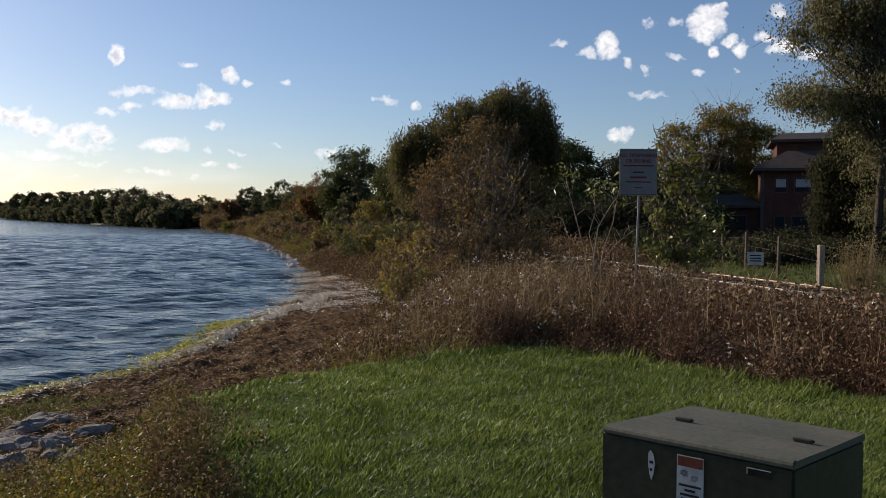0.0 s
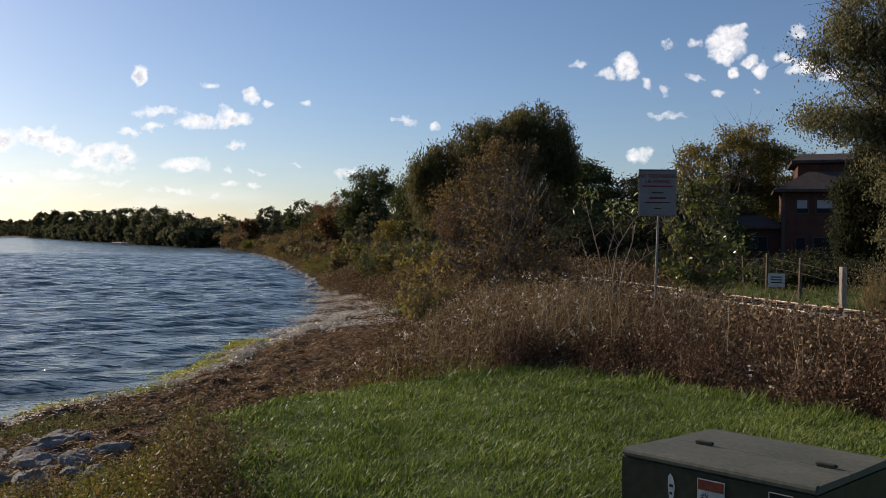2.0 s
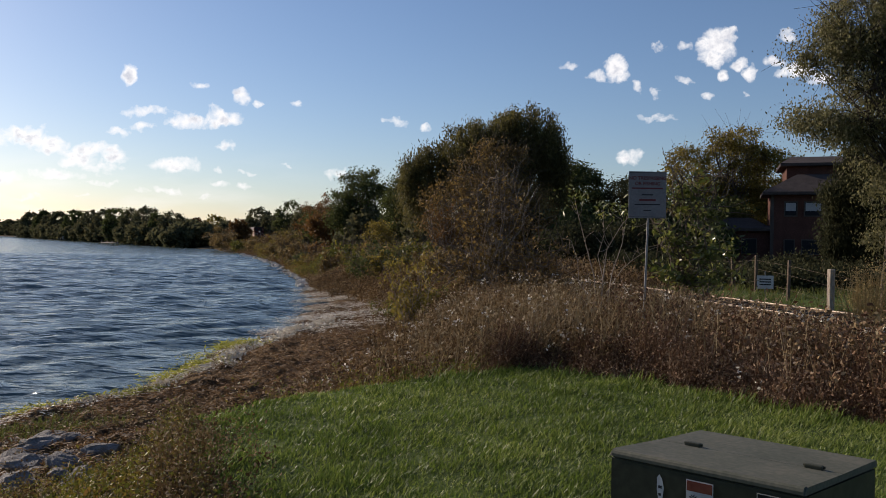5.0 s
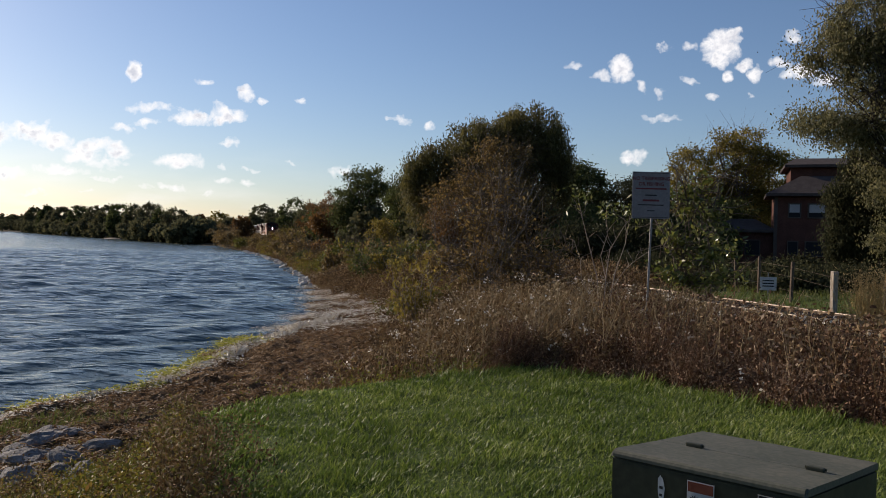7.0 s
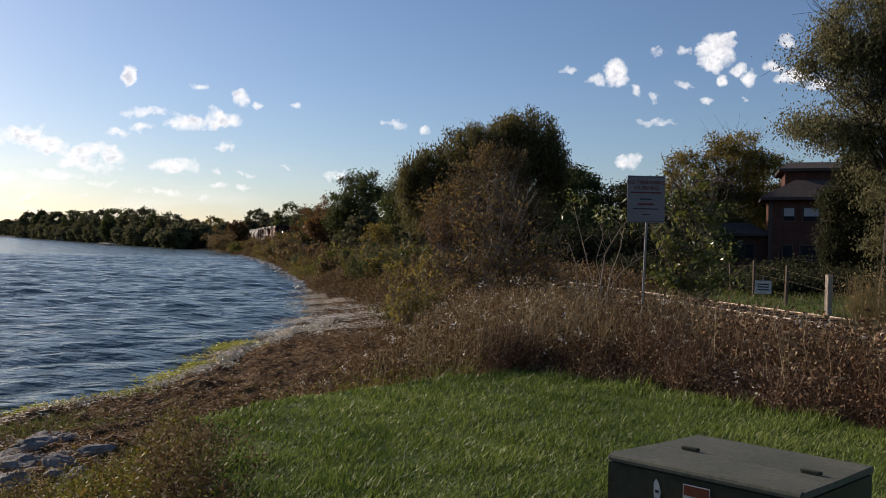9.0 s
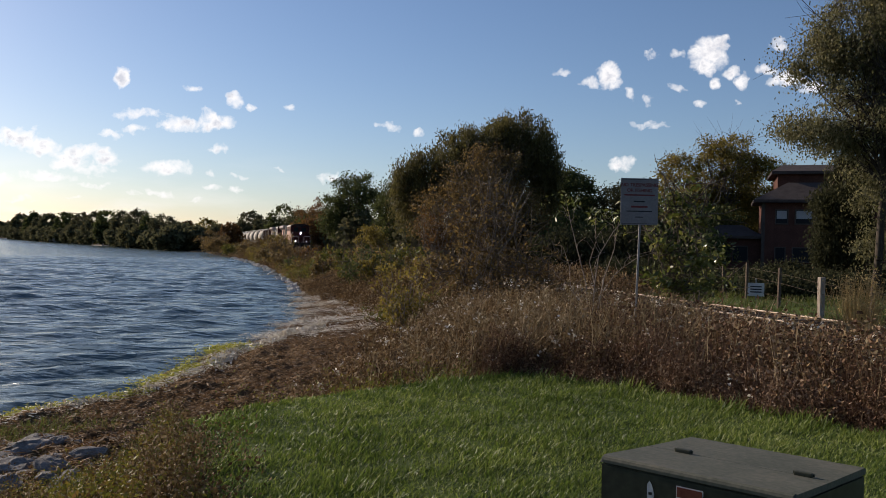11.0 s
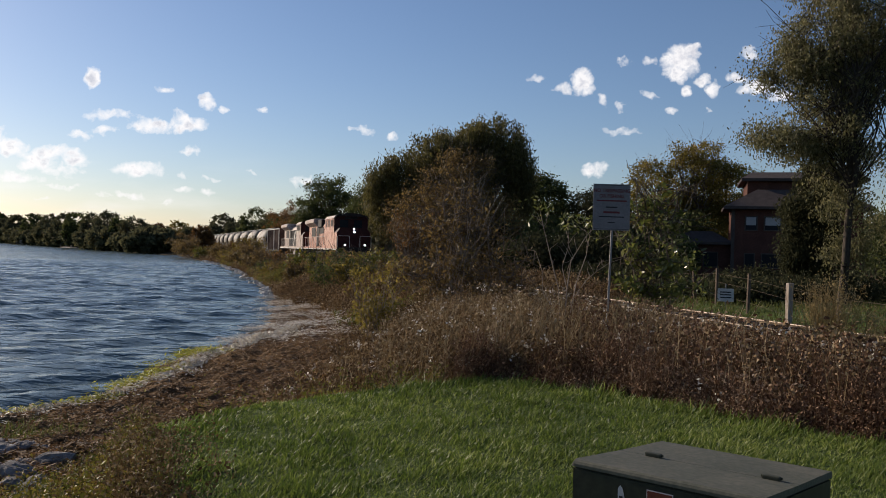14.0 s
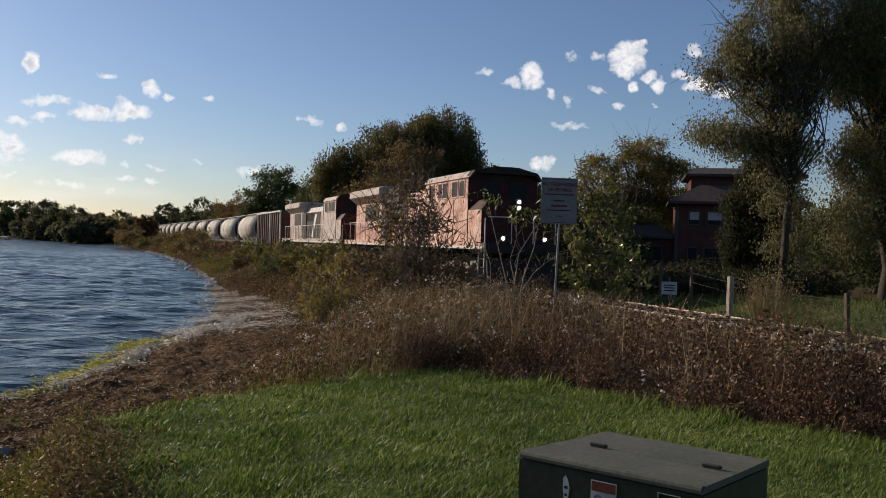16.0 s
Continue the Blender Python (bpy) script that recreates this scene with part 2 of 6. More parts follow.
WRACK = surface("washed-up weed", [(0.04, 0.024, 0.013), (0.09, 0.056, 0.028), (0.15, 0.096, 0.05), (0.25, 0.17, 0.1)], 1.1, 22, 0.85, bump=1.0, depth=0.05, spec=0.03)
WRACK_BITS = foliage("weed scraps", [(0.06, 0.032, 0.015), (0.13, 0.076, 0.034), (0.22, 0.13, 0.058), (0.42, 0.29, 0.16)], 0.2, 0.7)
FOAM = foliage("foam and pale reeds", [(0.36, 0.29, 0.2), (0.62, 0.55, 0.43), (0.85, 0.82, 0.74)], 0.1, 0.6)
ALGAE = foliage("green algae", [(0.2, 0.2, 0.025), (0.38, 0.37, 0.06), (0.55, 0.52, 0.14)], 0.4, 0.5)
ROCK = surface("grey rock", [(0.09, 0.085, 0.08), (0.19, 0.175, 0.16), (0.34, 0.31, 0.29)], 3, 25, 0.85, bump=0.7, depth=0.03)
LIMESTONE = surface("pale limestone", [(0.35, 0.32, 0.28), (0.55, 0.51, 0.45), (0.68, 0.65, 0.6)], 3, 25, 0.85, bump=0.6, depth=0.03)
BALLAST = surface("ballast", [(0.05, 0.034, 0.026), (0.11, 0.075, 0.056), (0.18, 0.13, 0.1)], 1.5, 16, 0.95, bump=1.0, depth=0.04, spec=0.02)
RAIL = surface("rail steel", [(0.22, 0.15, 0.1), (0.34, 0.26, 0.19), (0.46, 0.4, 0.33)], 2, 30, 0.55, 0.4, bump=0.1)
TIE = surface("tie wood", [(0.03, 0.024, 0.02), (0.07, 0.055, 0.045), (0.12, 0.1, 0.08)], 3, 30, 0.95, stretch=(0.3, 3, 3))

# ---------------------------------------------------------------- building helpers
def rng_of(seed):
    return np.random.default_rng(seed)


def np_mesh(name, verts, faces, materials, index=None, smooth=False):
    """A mesh from arrays: verts (n, 3), faces (m, k)."""
    me = bpy.data.meshes.new(name)
    verts = np.asarray(verts, np.float32)
    faces = np.asarray(faces, np.int32)
    n, k = faces.shape
    me.vertices.add(len(verts))
    me.vertices.foreach_set("co", verts.ravel())
    me.loops.add(n * k)
    me.loops.foreach_set("vertex_index", faces.ravel())
    me.polygons.add(n)
    me.polygons.foreach_set("loop_start", np.arange(n, dtype=np.int32) * k)
    for m in materials:
        me.materials.append(m)
    if index is not None:
        me.polygons.foreach_set("material_index", np.asarray(index, np.int32))
    me.update(calc_edges=True)
    if smooth:
        me.polygons.foreach_set("use_smooth", np.ones(n, bool))
    return me


def part(name, bm, material, parent, label=""):
    me = bpy.data.meshes.new(name)
    bm.normal_update()
    bm.to_mesh(me)
    bm.free()
    me.materials.append(material)
    ob = new(name, me)
    ob.parent = parent
    return tagged(ob, label)


def np_part(name, verts, faces, material, parent, label="", smooth=False):
    ob = new(name, np_mesh(name, verts, faces, [material], smooth=smooth))
    ob.parent = parent
    return tagged(ob, label)


def root(name, label, category, m, group="", kind=""):
    ob = new(name)
    ob.empty_display_size = 0.2
    ob.matrix_basis = m
    return tagged(ob, label, category, group, kind)


def box(bm, x0, x1, y0, y1, z0, z1, bevel=0.0):
    made = bmesh.ops.create_cube(bm, size=1.0, matrix=Matrix.Translation(((x0 + x1) / 2, (y0 + y1) / 2, (z0 + z1) / 2)) @ Matrix.Diagonal((x1 - x0, y1 - y0, z1 - z0, 1)))
    if bevel:
        es = list({e for v in made["verts"] for e in v.link_edges})
        bmesh.ops.bevel(bm, geom=es, offset=bevel, segments=2, affect="EDGES", profile=0.6)
    return bm


def boxed(*dims, bevel=0.0):
    return box(bmesh.new(), *dims, bevel=bevel)


def rod(bm, a, b, r, sides=8, r2=None):
    a, b = Vector(a), Vector(b)
    d = b - a
    bmesh.ops.create_cone(bm, cap_ends=True, segments=sides, radius1=r, radius2=r if r2 is None else r2, depth=d.length,
                          matrix=Matrix.Translation((a + b) / 2) @ d.to_track_quat("Z", "Y").to_matrix().to_4x4())
    return bm


def extrude_profile(bm, profile, y0, y1):
    """Closed profile of (x, z), drawn along y."""
    a = [bm.verts.new((x, y0, z)) for x, z in profile]
    b = [bm.verts.new((x, y1, z)) for x, z in profile]
    n = len(profile)
    for i in range(n):
        bm.faces.new((a[i], a[(i + 1) % n], b[(i + 1) % n], b[i]))
    bm.faces.new(a[::-1]), bm.faces.new(b)
    bmesh.ops.recalc_face_normals(bm, faces=bm.faces)
    return bm


def diamonds(centres, width, length, rng, droop=0.0):
    """Leaf-shaped quads at random turns."""
    n = len(centres)
    a = rng.normal(size=(n, 3))
    b = rng.normal(size=(n, 3))
    b[:, 2] -= droop
    b /= np.linalg.norm(b, axis=1)[:, None] + 1e-9
    a -= (a * b).sum(1)[:, None] * b
    a /= np.linalg.norm(a, axis=1)[:, None] + 1e-9
    s = rng.uniform(0.6, 1.3, n)[:, None]
    a, b = a * s * width * 0.5, b * s * length * 0.5
    v = np.stack([centres - b, centres + a - b * 0.1, centres + b, centres - a - b * 0.1], 1).reshape(-1, 3)
    return v, np.arange(4 * n).reshape(n, 4)


def strips(p0, p1, width, rng, bend=0.0):
    """Thin flat stalks from p0 to p1 in two pieces."""
    n = len(p0)
    side = rng.normal(size=(n, 3))
    side[:, 2] = 0
    side /= np.linalg.norm(side, axis=1)[:, None] + 1e-9
    w = (np.broadcast_to(width, (n,)) * 0.5)[:, None]
    mid = (p0 + p1) / 2 + rng.normal(size=(n, 3)) * bend
    v = np.stack([p0 - side * w, p0 + side * w, mid + side * w * 0.8, mid - side * w * 0.8, p1 + side * w * 0.4, p1 - side * w * 0.4], 1).reshape(-1, 3)
    k = np.arange(n)[:, None] * 6
    f = np.concatenate([k + np.array([[0, 1, 2, 3]]), k + np.array([[3, 2, 4, 5]])])
    return v, f


def tubes(segments, sides=6):
    """Round limbs: rows of (p0, p1, r0, r1)."""
    p0 = np.array([s[0] for s in segments], float)
    p1 = np.array([s[1] for s in segments], float)
    r0 = np.array([s[2] for s in segments])[:, None, None]
    r1 = np.array([s[3] for s in segments])[:, None, None]
    d = p1 - p0
    d /= np.linalg.norm(d, axis=1)[:, None] + 1e-9
    ref = np.where(np.abs(d[:, 2:3]) > 0.9, np.array([[1.0, 0, 0]]), np.array([[0, 0, 1.0]]))
    a = np.cross(d, ref)
    a /= np.linalg.norm(a, axis=1)[:, None] + 1e-9
    b = np.cross(d, a)
    ang = np.linspace(0, 2 * np.pi, sides, endpoint=False)
    ring = np.cos(ang)[None, :, None] * a[:, None] + np.sin(ang)[None, :, None] * b[:, None]
    v = np.concatenate([p0[:, None] + ring * r0, p1[:, None] + ring * r1], 1).reshape(-1, 3)
    i = np.arange(sides)
    j = (i + 1) % sides
    f = np.stack([i, j, j + sides, i + sides], 1)
    f = (np.arange(len(segments))[:, None, None] * 2 * sides + f[None]).reshape(-1, 4)
    return v, f


def merge(*pieces):
    vs, fs, k = [], [], 0
    for v, f in pieces:
        vs.append(v)
        fs.append(f + k)
        k += len(v)
    return np.concatenate(vs), np.concatenate(fs)


def bent(p0, p1, r0, r1, rng, wobble, steps=4, sag=0.0):
    """A crooked limb as short segments."""
    pts = [np.array(p0, float)]
    p0, p1 = np.array(p0, float), np.array(p1, float)
    for i in range(1, steps + 1):
        f = i / steps
        q = p0 + (p1 - p0) * f
        if i < steps:
            q = q + rng.normal(size=3) * wobble
            q[2] += sag * math.sin(f * math.pi)
        pts.append(q)
    return [(pts[i], pts[i + 1], r0 + (r1 - r0) * i / steps, r0 + (r1 - r0) * (i + 1) / steps) for i in range(steps)]


def blob_points(rng, n, centre, radii, hollow=0.4):
    d = rng.normal(size=(n, 3))
    d /= np.linalg.norm(d, axis=1)[:, None]
    r = (hollow + (1 - hollow) * rng.random(n) ** 0.6)[:, None]
    return np.array(centre) + d * r * np.array(radii)


def tree(name, label, base, trunk, domes, leaf_mat, seed, clumps=60, leaves=90, clump_r=0.7, leaf=(0.09, 0.16), hang=0.0,
         bark=None, radius=0.25, category="tree", twigs=0, flat=0.75, group="", hollow=0.4):
    """A tapered trunk with limbs, and a crown of leaf clumps in one or more domes (x, y, z, rx, ry, rz) from its base."""
    rng = rng_of(seed)
    m = pose(*base)
    ob = root(name, label, category, m, group)
    share = np.array([(d[3] * d[4] * d[5]) ** 0.67 for d in domes])
    share = share / share.sum()
    centres = np.concatenate([blob_points(rng, max(3, int(clumps * s)), d[:3], d[3:], hollow) for s, d in zip(share, domes)])
    centres = centres[centres[:, 2] > 0.15]
    # wood
    segs = []
    top = np.array([rng.normal() * 0.1 * trunk, rng.normal() * 0.1 * trunk, trunk])
    if radius > 0:
        segs += bent((0, 0, -0.3), top, radius * 1.25, radius * 0.6, rng, trunk * 0.03, 5)
    for c in centres[: max(10, len(centres) // 2)]:
        f = rng.uniform(0.5, 1.0) if radius > 0 else 0.0
        start = top * f if radius > 0 else np.array([rng.normal() * 0.25, rng.normal() * 0.25, 0.0])
        r = max(0.012, radius * 0.3) if radius > 0 else 0.03
        segs += bent(start, start + (c - start) * 0.93, r * rng.uniform(0.6, 1.0), r * 0.2, rng, np.linalg.norm(c - start) * 0.05, 4, np.linalg.norm(c - start) * 0.04)
    for c in centres[: twigs]:
        for _ in range(4):
            e = c + rng.normal(size=3) * clump_r * 1.5 + np.array([0, 0, clump_r * 0.6])
            segs += bent(c, e, 0.014, 0.005, rng, 0.06, 3)
    v, f = tubes(segs, 5)
    np_part("trunk", v, f, bark or BARK, ob, smooth=True)
    # leaves
    n = len(centres)
    size = rng.uniform(0.55, 1.35, n)
    k = rng.poisson(leaves * size).clip(8)
    idx = np.repeat(np.arange(n), k)
    pts = centres[idx] + rng.normal(size=(len(idx), 3)) * (clump_r * 0.55 * size[idx])[:, None] * np.array([1, 1, flat])
    if hang:
        pts[:, 2] -= hang * rng.random(len(idx)) ** 1.3 * np.repeat(rng.uniform(0.3, 1.0, n), k)
        pts = pts[pts[:, 2] > 0.3]
    v, f = diamonds(pts, leaf[0], leaf[1], rng, 1.5 if hang else 0.3)
    np_part("crown", v, f, leaf_mat, ob)
    return ob


# ---------------------------------------------------------------- ground, shore and track line
WATER_Z = -1.2
SHORE_Y = np.array([-60, -20, 0, 8, 13, 13.9, 15.2, 17, 19, 21.8, 25, 30.1, 36.8, 50, 65.5, 80, 102, 130, 159, 192, 312, 477, 500, 520])
SHORE_X = np.array([-50, -24, -14, -8.3, -6.1, -5.6, -5.25, -5.2, -5.4, -4.95, -4.65, -4.8, -5.8, -8.4, -12.4, -16, -22.8, -32, -42.9, -66, -141, -242, -420, -3000])


def shore_x(y):
    return np.interp(y, SHORE_Y, SHORE_X)


def track_x(y):
    y = np.asarray(y, float)
    return np.where(y < 105, 14.2 - 0.256 * y, 14.2 - 0.256 * 105 - 0.279 * (y - 105))


def rail_z(y):
    return -0.1 - 0.005 * np.clip(np.asarray(y, float) - 32, 0, 90)


def smooth(a, b, x):
    t = np.clip((x - a) / (b - a), 0, 1)
    return t * t * (3 - 2 * t)


LAWN_X = np.array([-2.6, -2.2, -1.6, -1.2, -0.4, 1.0, 2.4, 3.2, 4.0, 6.0, 9.0])
LAWN_Y = np.array([7.0, 7.4, 8.3, 8.7, 9.4, 10.4, 9.4, 8.2, 7.3, 5.6, 3.5])


def lawn_left(y):
    return np.interp(y, [0, 3, 5, 7.4, 9.5], [-0.6, -0.85, -1.35, -2.25, -2.9])


def ground_z(x, y):
    x, y = np.asarray(x, float), np.asarray(y, float)
    s = (x - shore_x(y)) * 0.93
    beach = np.where(s < 0, WATER_Z + np.maximum(0.22 * s, -3), WATER_Z + 0.11 * s)
    high = np.where(y < 40, -0.02, 0) + np.where(y >= 40, np.minimum(rail_z(y) - 0.3, -0.25), 0)
    high = np.where((y < 40) & (y > 20), -0.02 + (rail_z(40) - 0.28) * smooth(20, 40, y), high)
    steep = smooth(24, 40, y)
    up = smooth(3.6 - 2.8 * steep, 6.6 - 3.4 * steep, s)
    z = beach * (1 - up) + high * up
    # the lawn ends in a small lip above the beach
    out = np.maximum(y - np.interp(x, LAWN_X, LAWN_Y), lawn_left(y) - x)
    lip = 1 - smooth(0.0, 0.55, out)
    west = (1 - smooth(-0.4, 1.2, x)) * (1 - smooth(12, 15, y)) * smooth(0, 2.5, s)
    z = z * (1 - west) + (beach * (1 - lip) - 0.02 * lip) * west
    d = np.abs(x - track_x(y))
    near = 1 - smooth(2.2, 4.5, d)
    z = z * (1 - near) + np.where(y > -50, rail_z(y) - 0.42, z) * near
    bumps = 0.03 * np.sin(x * 1.3 + 0.5 * np.sin(y)) * np.sin(y * 1.1) * smooth(2, 5, s) * smooth(10, 14, y)
    ridges = 0.045 * np.sin(s * 5.5 + 0.9 * np.sin(y * 0.8) + 0.6 * np.sin(x * 2.1 + y * 1.7)) * np.sin(y * 0.9 + x) * smooth(0.3, 0.8, s) * (1 - smooth(4.5, 5.6, s)) * (1 - smooth(30, 40, y))
    return z + bumps + ridges


def on_lawn(x, y):
    return (y < np.interp(x, LAWN_X, LAWN_Y)) & (x > lawn_left(y))


def spread(core, far, step, grow=1.14):
    out = list(np.arange(core[0], core[1] + 1e-6, step))
    d, p = step, out[-1]
    while p < far:
        d *= grow
        p += d
        out.append(p)
    d, p = step, out[0]
    low = []
    while p > -far:
        d *= grow
        p -= d
        low.append(p)
    return np.array(low[::-1] + out)


def grid_mesh(name, xs, ys, zf, materials, pick=None, smoothed=True):
    X, Y = np.meshgrid(xs, ys)
    v = np.stack([X, Y, zf(X, Y)], -1).reshape(-1, 3)
    nx, ny = len(xs), len(ys)
    i = (np.arange(ny - 1)[:, None] * nx + np.arange(nx - 1)[None]).ravel()
    f = np.stack([i, i + 1, i + nx + 1, i + nx], 1)
    idx = None
    if pick:
        c = v[f].mean(1)
        idx = pick(c[:, 0], c[:, 1])
    return np_mesh(name, v, f, materials, idx, smoothed)


DRY_SOIL = surface("dry bank soil", [(0.035, 0.025, 0.015), (0.07, 0.05, 0.025), (0.12, 0.085, 0.045)], 0.8, 12, 0.95, bump=0.8, depth=0.05, spec=0.03)


def zones(x, y):
    s = x - shore_x(y)
    out = np.full(len(x), 1)
    out[(s < 5.2) & (y < 60)] = 2
    out[on_lawn(x, y)] = 0
    out[(x > track_x(y) + 2.6) & (y < 36)] = 0
    out[(y < 3) & (x > -0.6)] = 0
    return out


ground = new("ground", grid_mesh("ground", spread((-16, 16), 3500, 0.3), spread((0, 60), 3500, 0.4), ground_z, [SOIL, DRY_SOIL, WRACK], zones))
tagged(ground, "grassy shore ground falling to a weed-strewn beach", "ground", kind="structure")


# ---------------------------------------------------------------- lake
def water_material():
    m = bpy.data.materials.new("lake water")
    m.use_nodes = True
    nt = m.node_tree
    bsdf = nt.nodes["Principled BSDF"]
    bsdf.inputs["Base Color"].default_value = (0.085, 0.12, 0.122, 1)
    bsdf.inputs["Roughness"].default_value = 0.15
    bsdf.inputs["IOR"].default_value = 1.33
    co = nt.nodes.new("ShaderNodeTexCoord")
    last = None
    for scale, sx, strength, dist in ((0.5, 2.4, 0.9, 0.45), (2.2, 2.0, 0.8, 0.12), (8.0, 1.5, 0.5, 0.03)):
        mp = nt.nodes.new("ShaderNodeMapping")
        mp.inputs["Scale"].default_value = (1, sx, 1)
        mp.inputs["Rotation"].default_value = (0, 0, radians(14))
        n = nt.nodes.new("ShaderNodeTexNoise")
        n.inputs["Scale"].default_value, n.inputs["Detail"].default_value = scale, 3
        nt.links.new(co.outputs["Object"], mp.inputs[0])
        nt.links.new(mp.outputs[0], n.inputs["Vector"])
        b = nt.nodes.new("ShaderNodeBump")
        b.inputs["Strength"].default_value, b.inputs["Distance"].default_value = strength, dist
        nt.links.new(n.outputs["Fac"], b.inputs["Height"])
        if last:
            nt.links.new(last, b.inputs["Normal"])
        last = b.outputs[0]
    nt.links.new(last, bsdf.inputs["Normal"])
    return m


WATER = water_material()
WAVE_DIR = np.array([0.45, -0.89])


def wave_z(x, y):
    rng = rng_of(7)
    z = np.zeros_like(x)
    for _ in range(30):
        lam = rng.uniform(0.55, 2.8)
        a = math.atan2(WAVE_DIR[1], WAVE_DIR[0]) + rng.normal() * 0.38
        ph = (x * math.cos(a) + y * math.sin(a)) * 2 * math.pi / lam + rng.uniform(0, 6.28)
        z += lam * 0.0092 * (1 - np.abs(np.sin(ph / 2)) ** 0.8 * 1.0 + 0.3 * np.cos(ph))
    z -= z.mean()
    rim = np.minimum.reduce([smooth(-95, -80, x), 1 - smooth(14, 22, x), smooth(-12, -5, y), 1 - smooth(95, 125, y)])
    return z * rim


far_water = new("water", grid_mesh("water", spread((-40, 10), 3500, 8.0, 1.25), spread((-20, 100), 3500, 8.0, 1.25), lambda x, y: np.full_like(x, WATER_Z - 0.06), [WATER]))
tagged(far_water, "wind-rippled dark blue lake", "lake", kind="structure")
lake_waves = new("water_surface", grid_mesh("water_surface", np.arange(-96, 22.1, 0.24), np.concatenate([np.arange(-12, 60, 0.2), np.arange(60, 126, 0.5)]), wave_z, [WATER]))
lake_waves.location = (0, 0, WATER_Z)
tagged(lake_waves, "choppy dark blue lake waves running ashore", "lake", kind="structure")


# ---------------------------------------------------------------- grass, weeds, beach
def stuff(name, label, category, pieces, material):
    v, f = merge(*pieces)
    ob = new(name, np_mesh(name, v, f, [material]))
    return tagged(ob, label, category, kind="stuff")


def on_ground(x, y, lift=0.0):
    return np.stack([x, y, ground_z(x, y) + lift], 1)


def lawn_grass():
    rng = rng_of(11)
    n = 380000
    y = 2.0 + 9.0 * rng.random(n) ** 1.35
    x = (rng.random(n) * 2 - 1) * (y * 0.62 + 0.5)
    x = np.where(rng.random(n) < 0.5, x, rng.uniform(-3, 9, n))
    ok = on_lawn(x, y) & (x < y * 0.66 + 0.8)
    x, y = x[ok], y[ok]
    n = len(x)
    p = on_ground(x, y, -0.01)
    tuft = 0.6 + 0.8 * np.clip(np.sin(x * 5.1 + np.sin(y * 3.7) * 1.4) * np.sin(y * 4.3 + x) * 0.5 + 0.5, 0, 1)
    edge = np.interp(x, LAWN_X, LAWN_Y) - y
    h = rng.uniform(0.02, 0.06, n) * tuft * (1 + 2.2 * rng.random(n) * np.exp(-np.maximum(edge, 0) / 0.35) * smooth(-1, 0.5, x))
    lean = rng.normal(size=(n, 2)) * 0.55 * h[:, None] + np.array([0.3, -0.12]) * h[:, None]
    tip = p + np.concatenate([lean, h[:, None]], 1)
    side = rng.normal(size=(n, 3))
    side[:, 2] = 0
    side /= np.linalg.norm(side, axis=1)[:, None]
    w = (rng.uniform(0.003, 0.0075, n) * (0.6 + y * 0.12))[:, None]
    v = np.stack([p - side * w, p + side * w, tip], 1).reshape(-1, 3)
    ob = new("lawn_grass", np_mesh("lawn_grass", v, np.arange(3 * n).reshape(n, 3), [GRASS]))
    tagged(ob, "short bright green lawn grass lit by low sun", "grass", kind="stuff")


def weeds(name, label, x, y, height, material, seed, leaves=12, leaf=(0.03, 0.06), width=0.008, lean=0.24, bare=0.2, heads=0):
    rng = rng_of(seed)
    n = len(x)
    p = on_ground(x, y, -0.03)
    h = height * rng.uniform(0.55, 1.15, n)
    drift = rng.normal(size=(n, 3)) * (h * lean)[:, None] + np.array([0.1, -0.05, 0]) * h[:, None]
    drift[:, 2] = h
    top = p + drift
    pieces = [strips(p, top, width, rng, 0.03)]
    # a side shoot on each stalk
    f = rng.uniform(0.35, 0.75, n)[:, None]
    a = p + (top - p) * f
    out = rng.normal(size=(n, 3)) * 0.16 * h[:, None]
    out[:, 2] = np.abs(out[:, 2]) + 0.12 * h
    pieces.append(strips(a, a + out, width * 0.6, rng, 0.02))
    f = bare + (1.05 - bare) * rng.random((n, leaves)) ** 0.8
    c = p[:, None] + (top - p)[:, None] * f[..., None] + rng.normal(size=(n, leaves, 3)) * (0.045 + 0.05 * h)[:, None, None]
    pieces.append(diamonds(c.reshape(-1, 3), leaf[0], leaf[1], rng, 0.3))
    if heads:
        c = np.repeat(top, heads, 0) + rng.normal(size=(n * heads, 3)) * 0.035
        pieces.append(diamonds(c, leaf[0] * 1.1, leaf[1] * 0.8, rng))
    return stuff(name, label, "weeds", pieces, material)


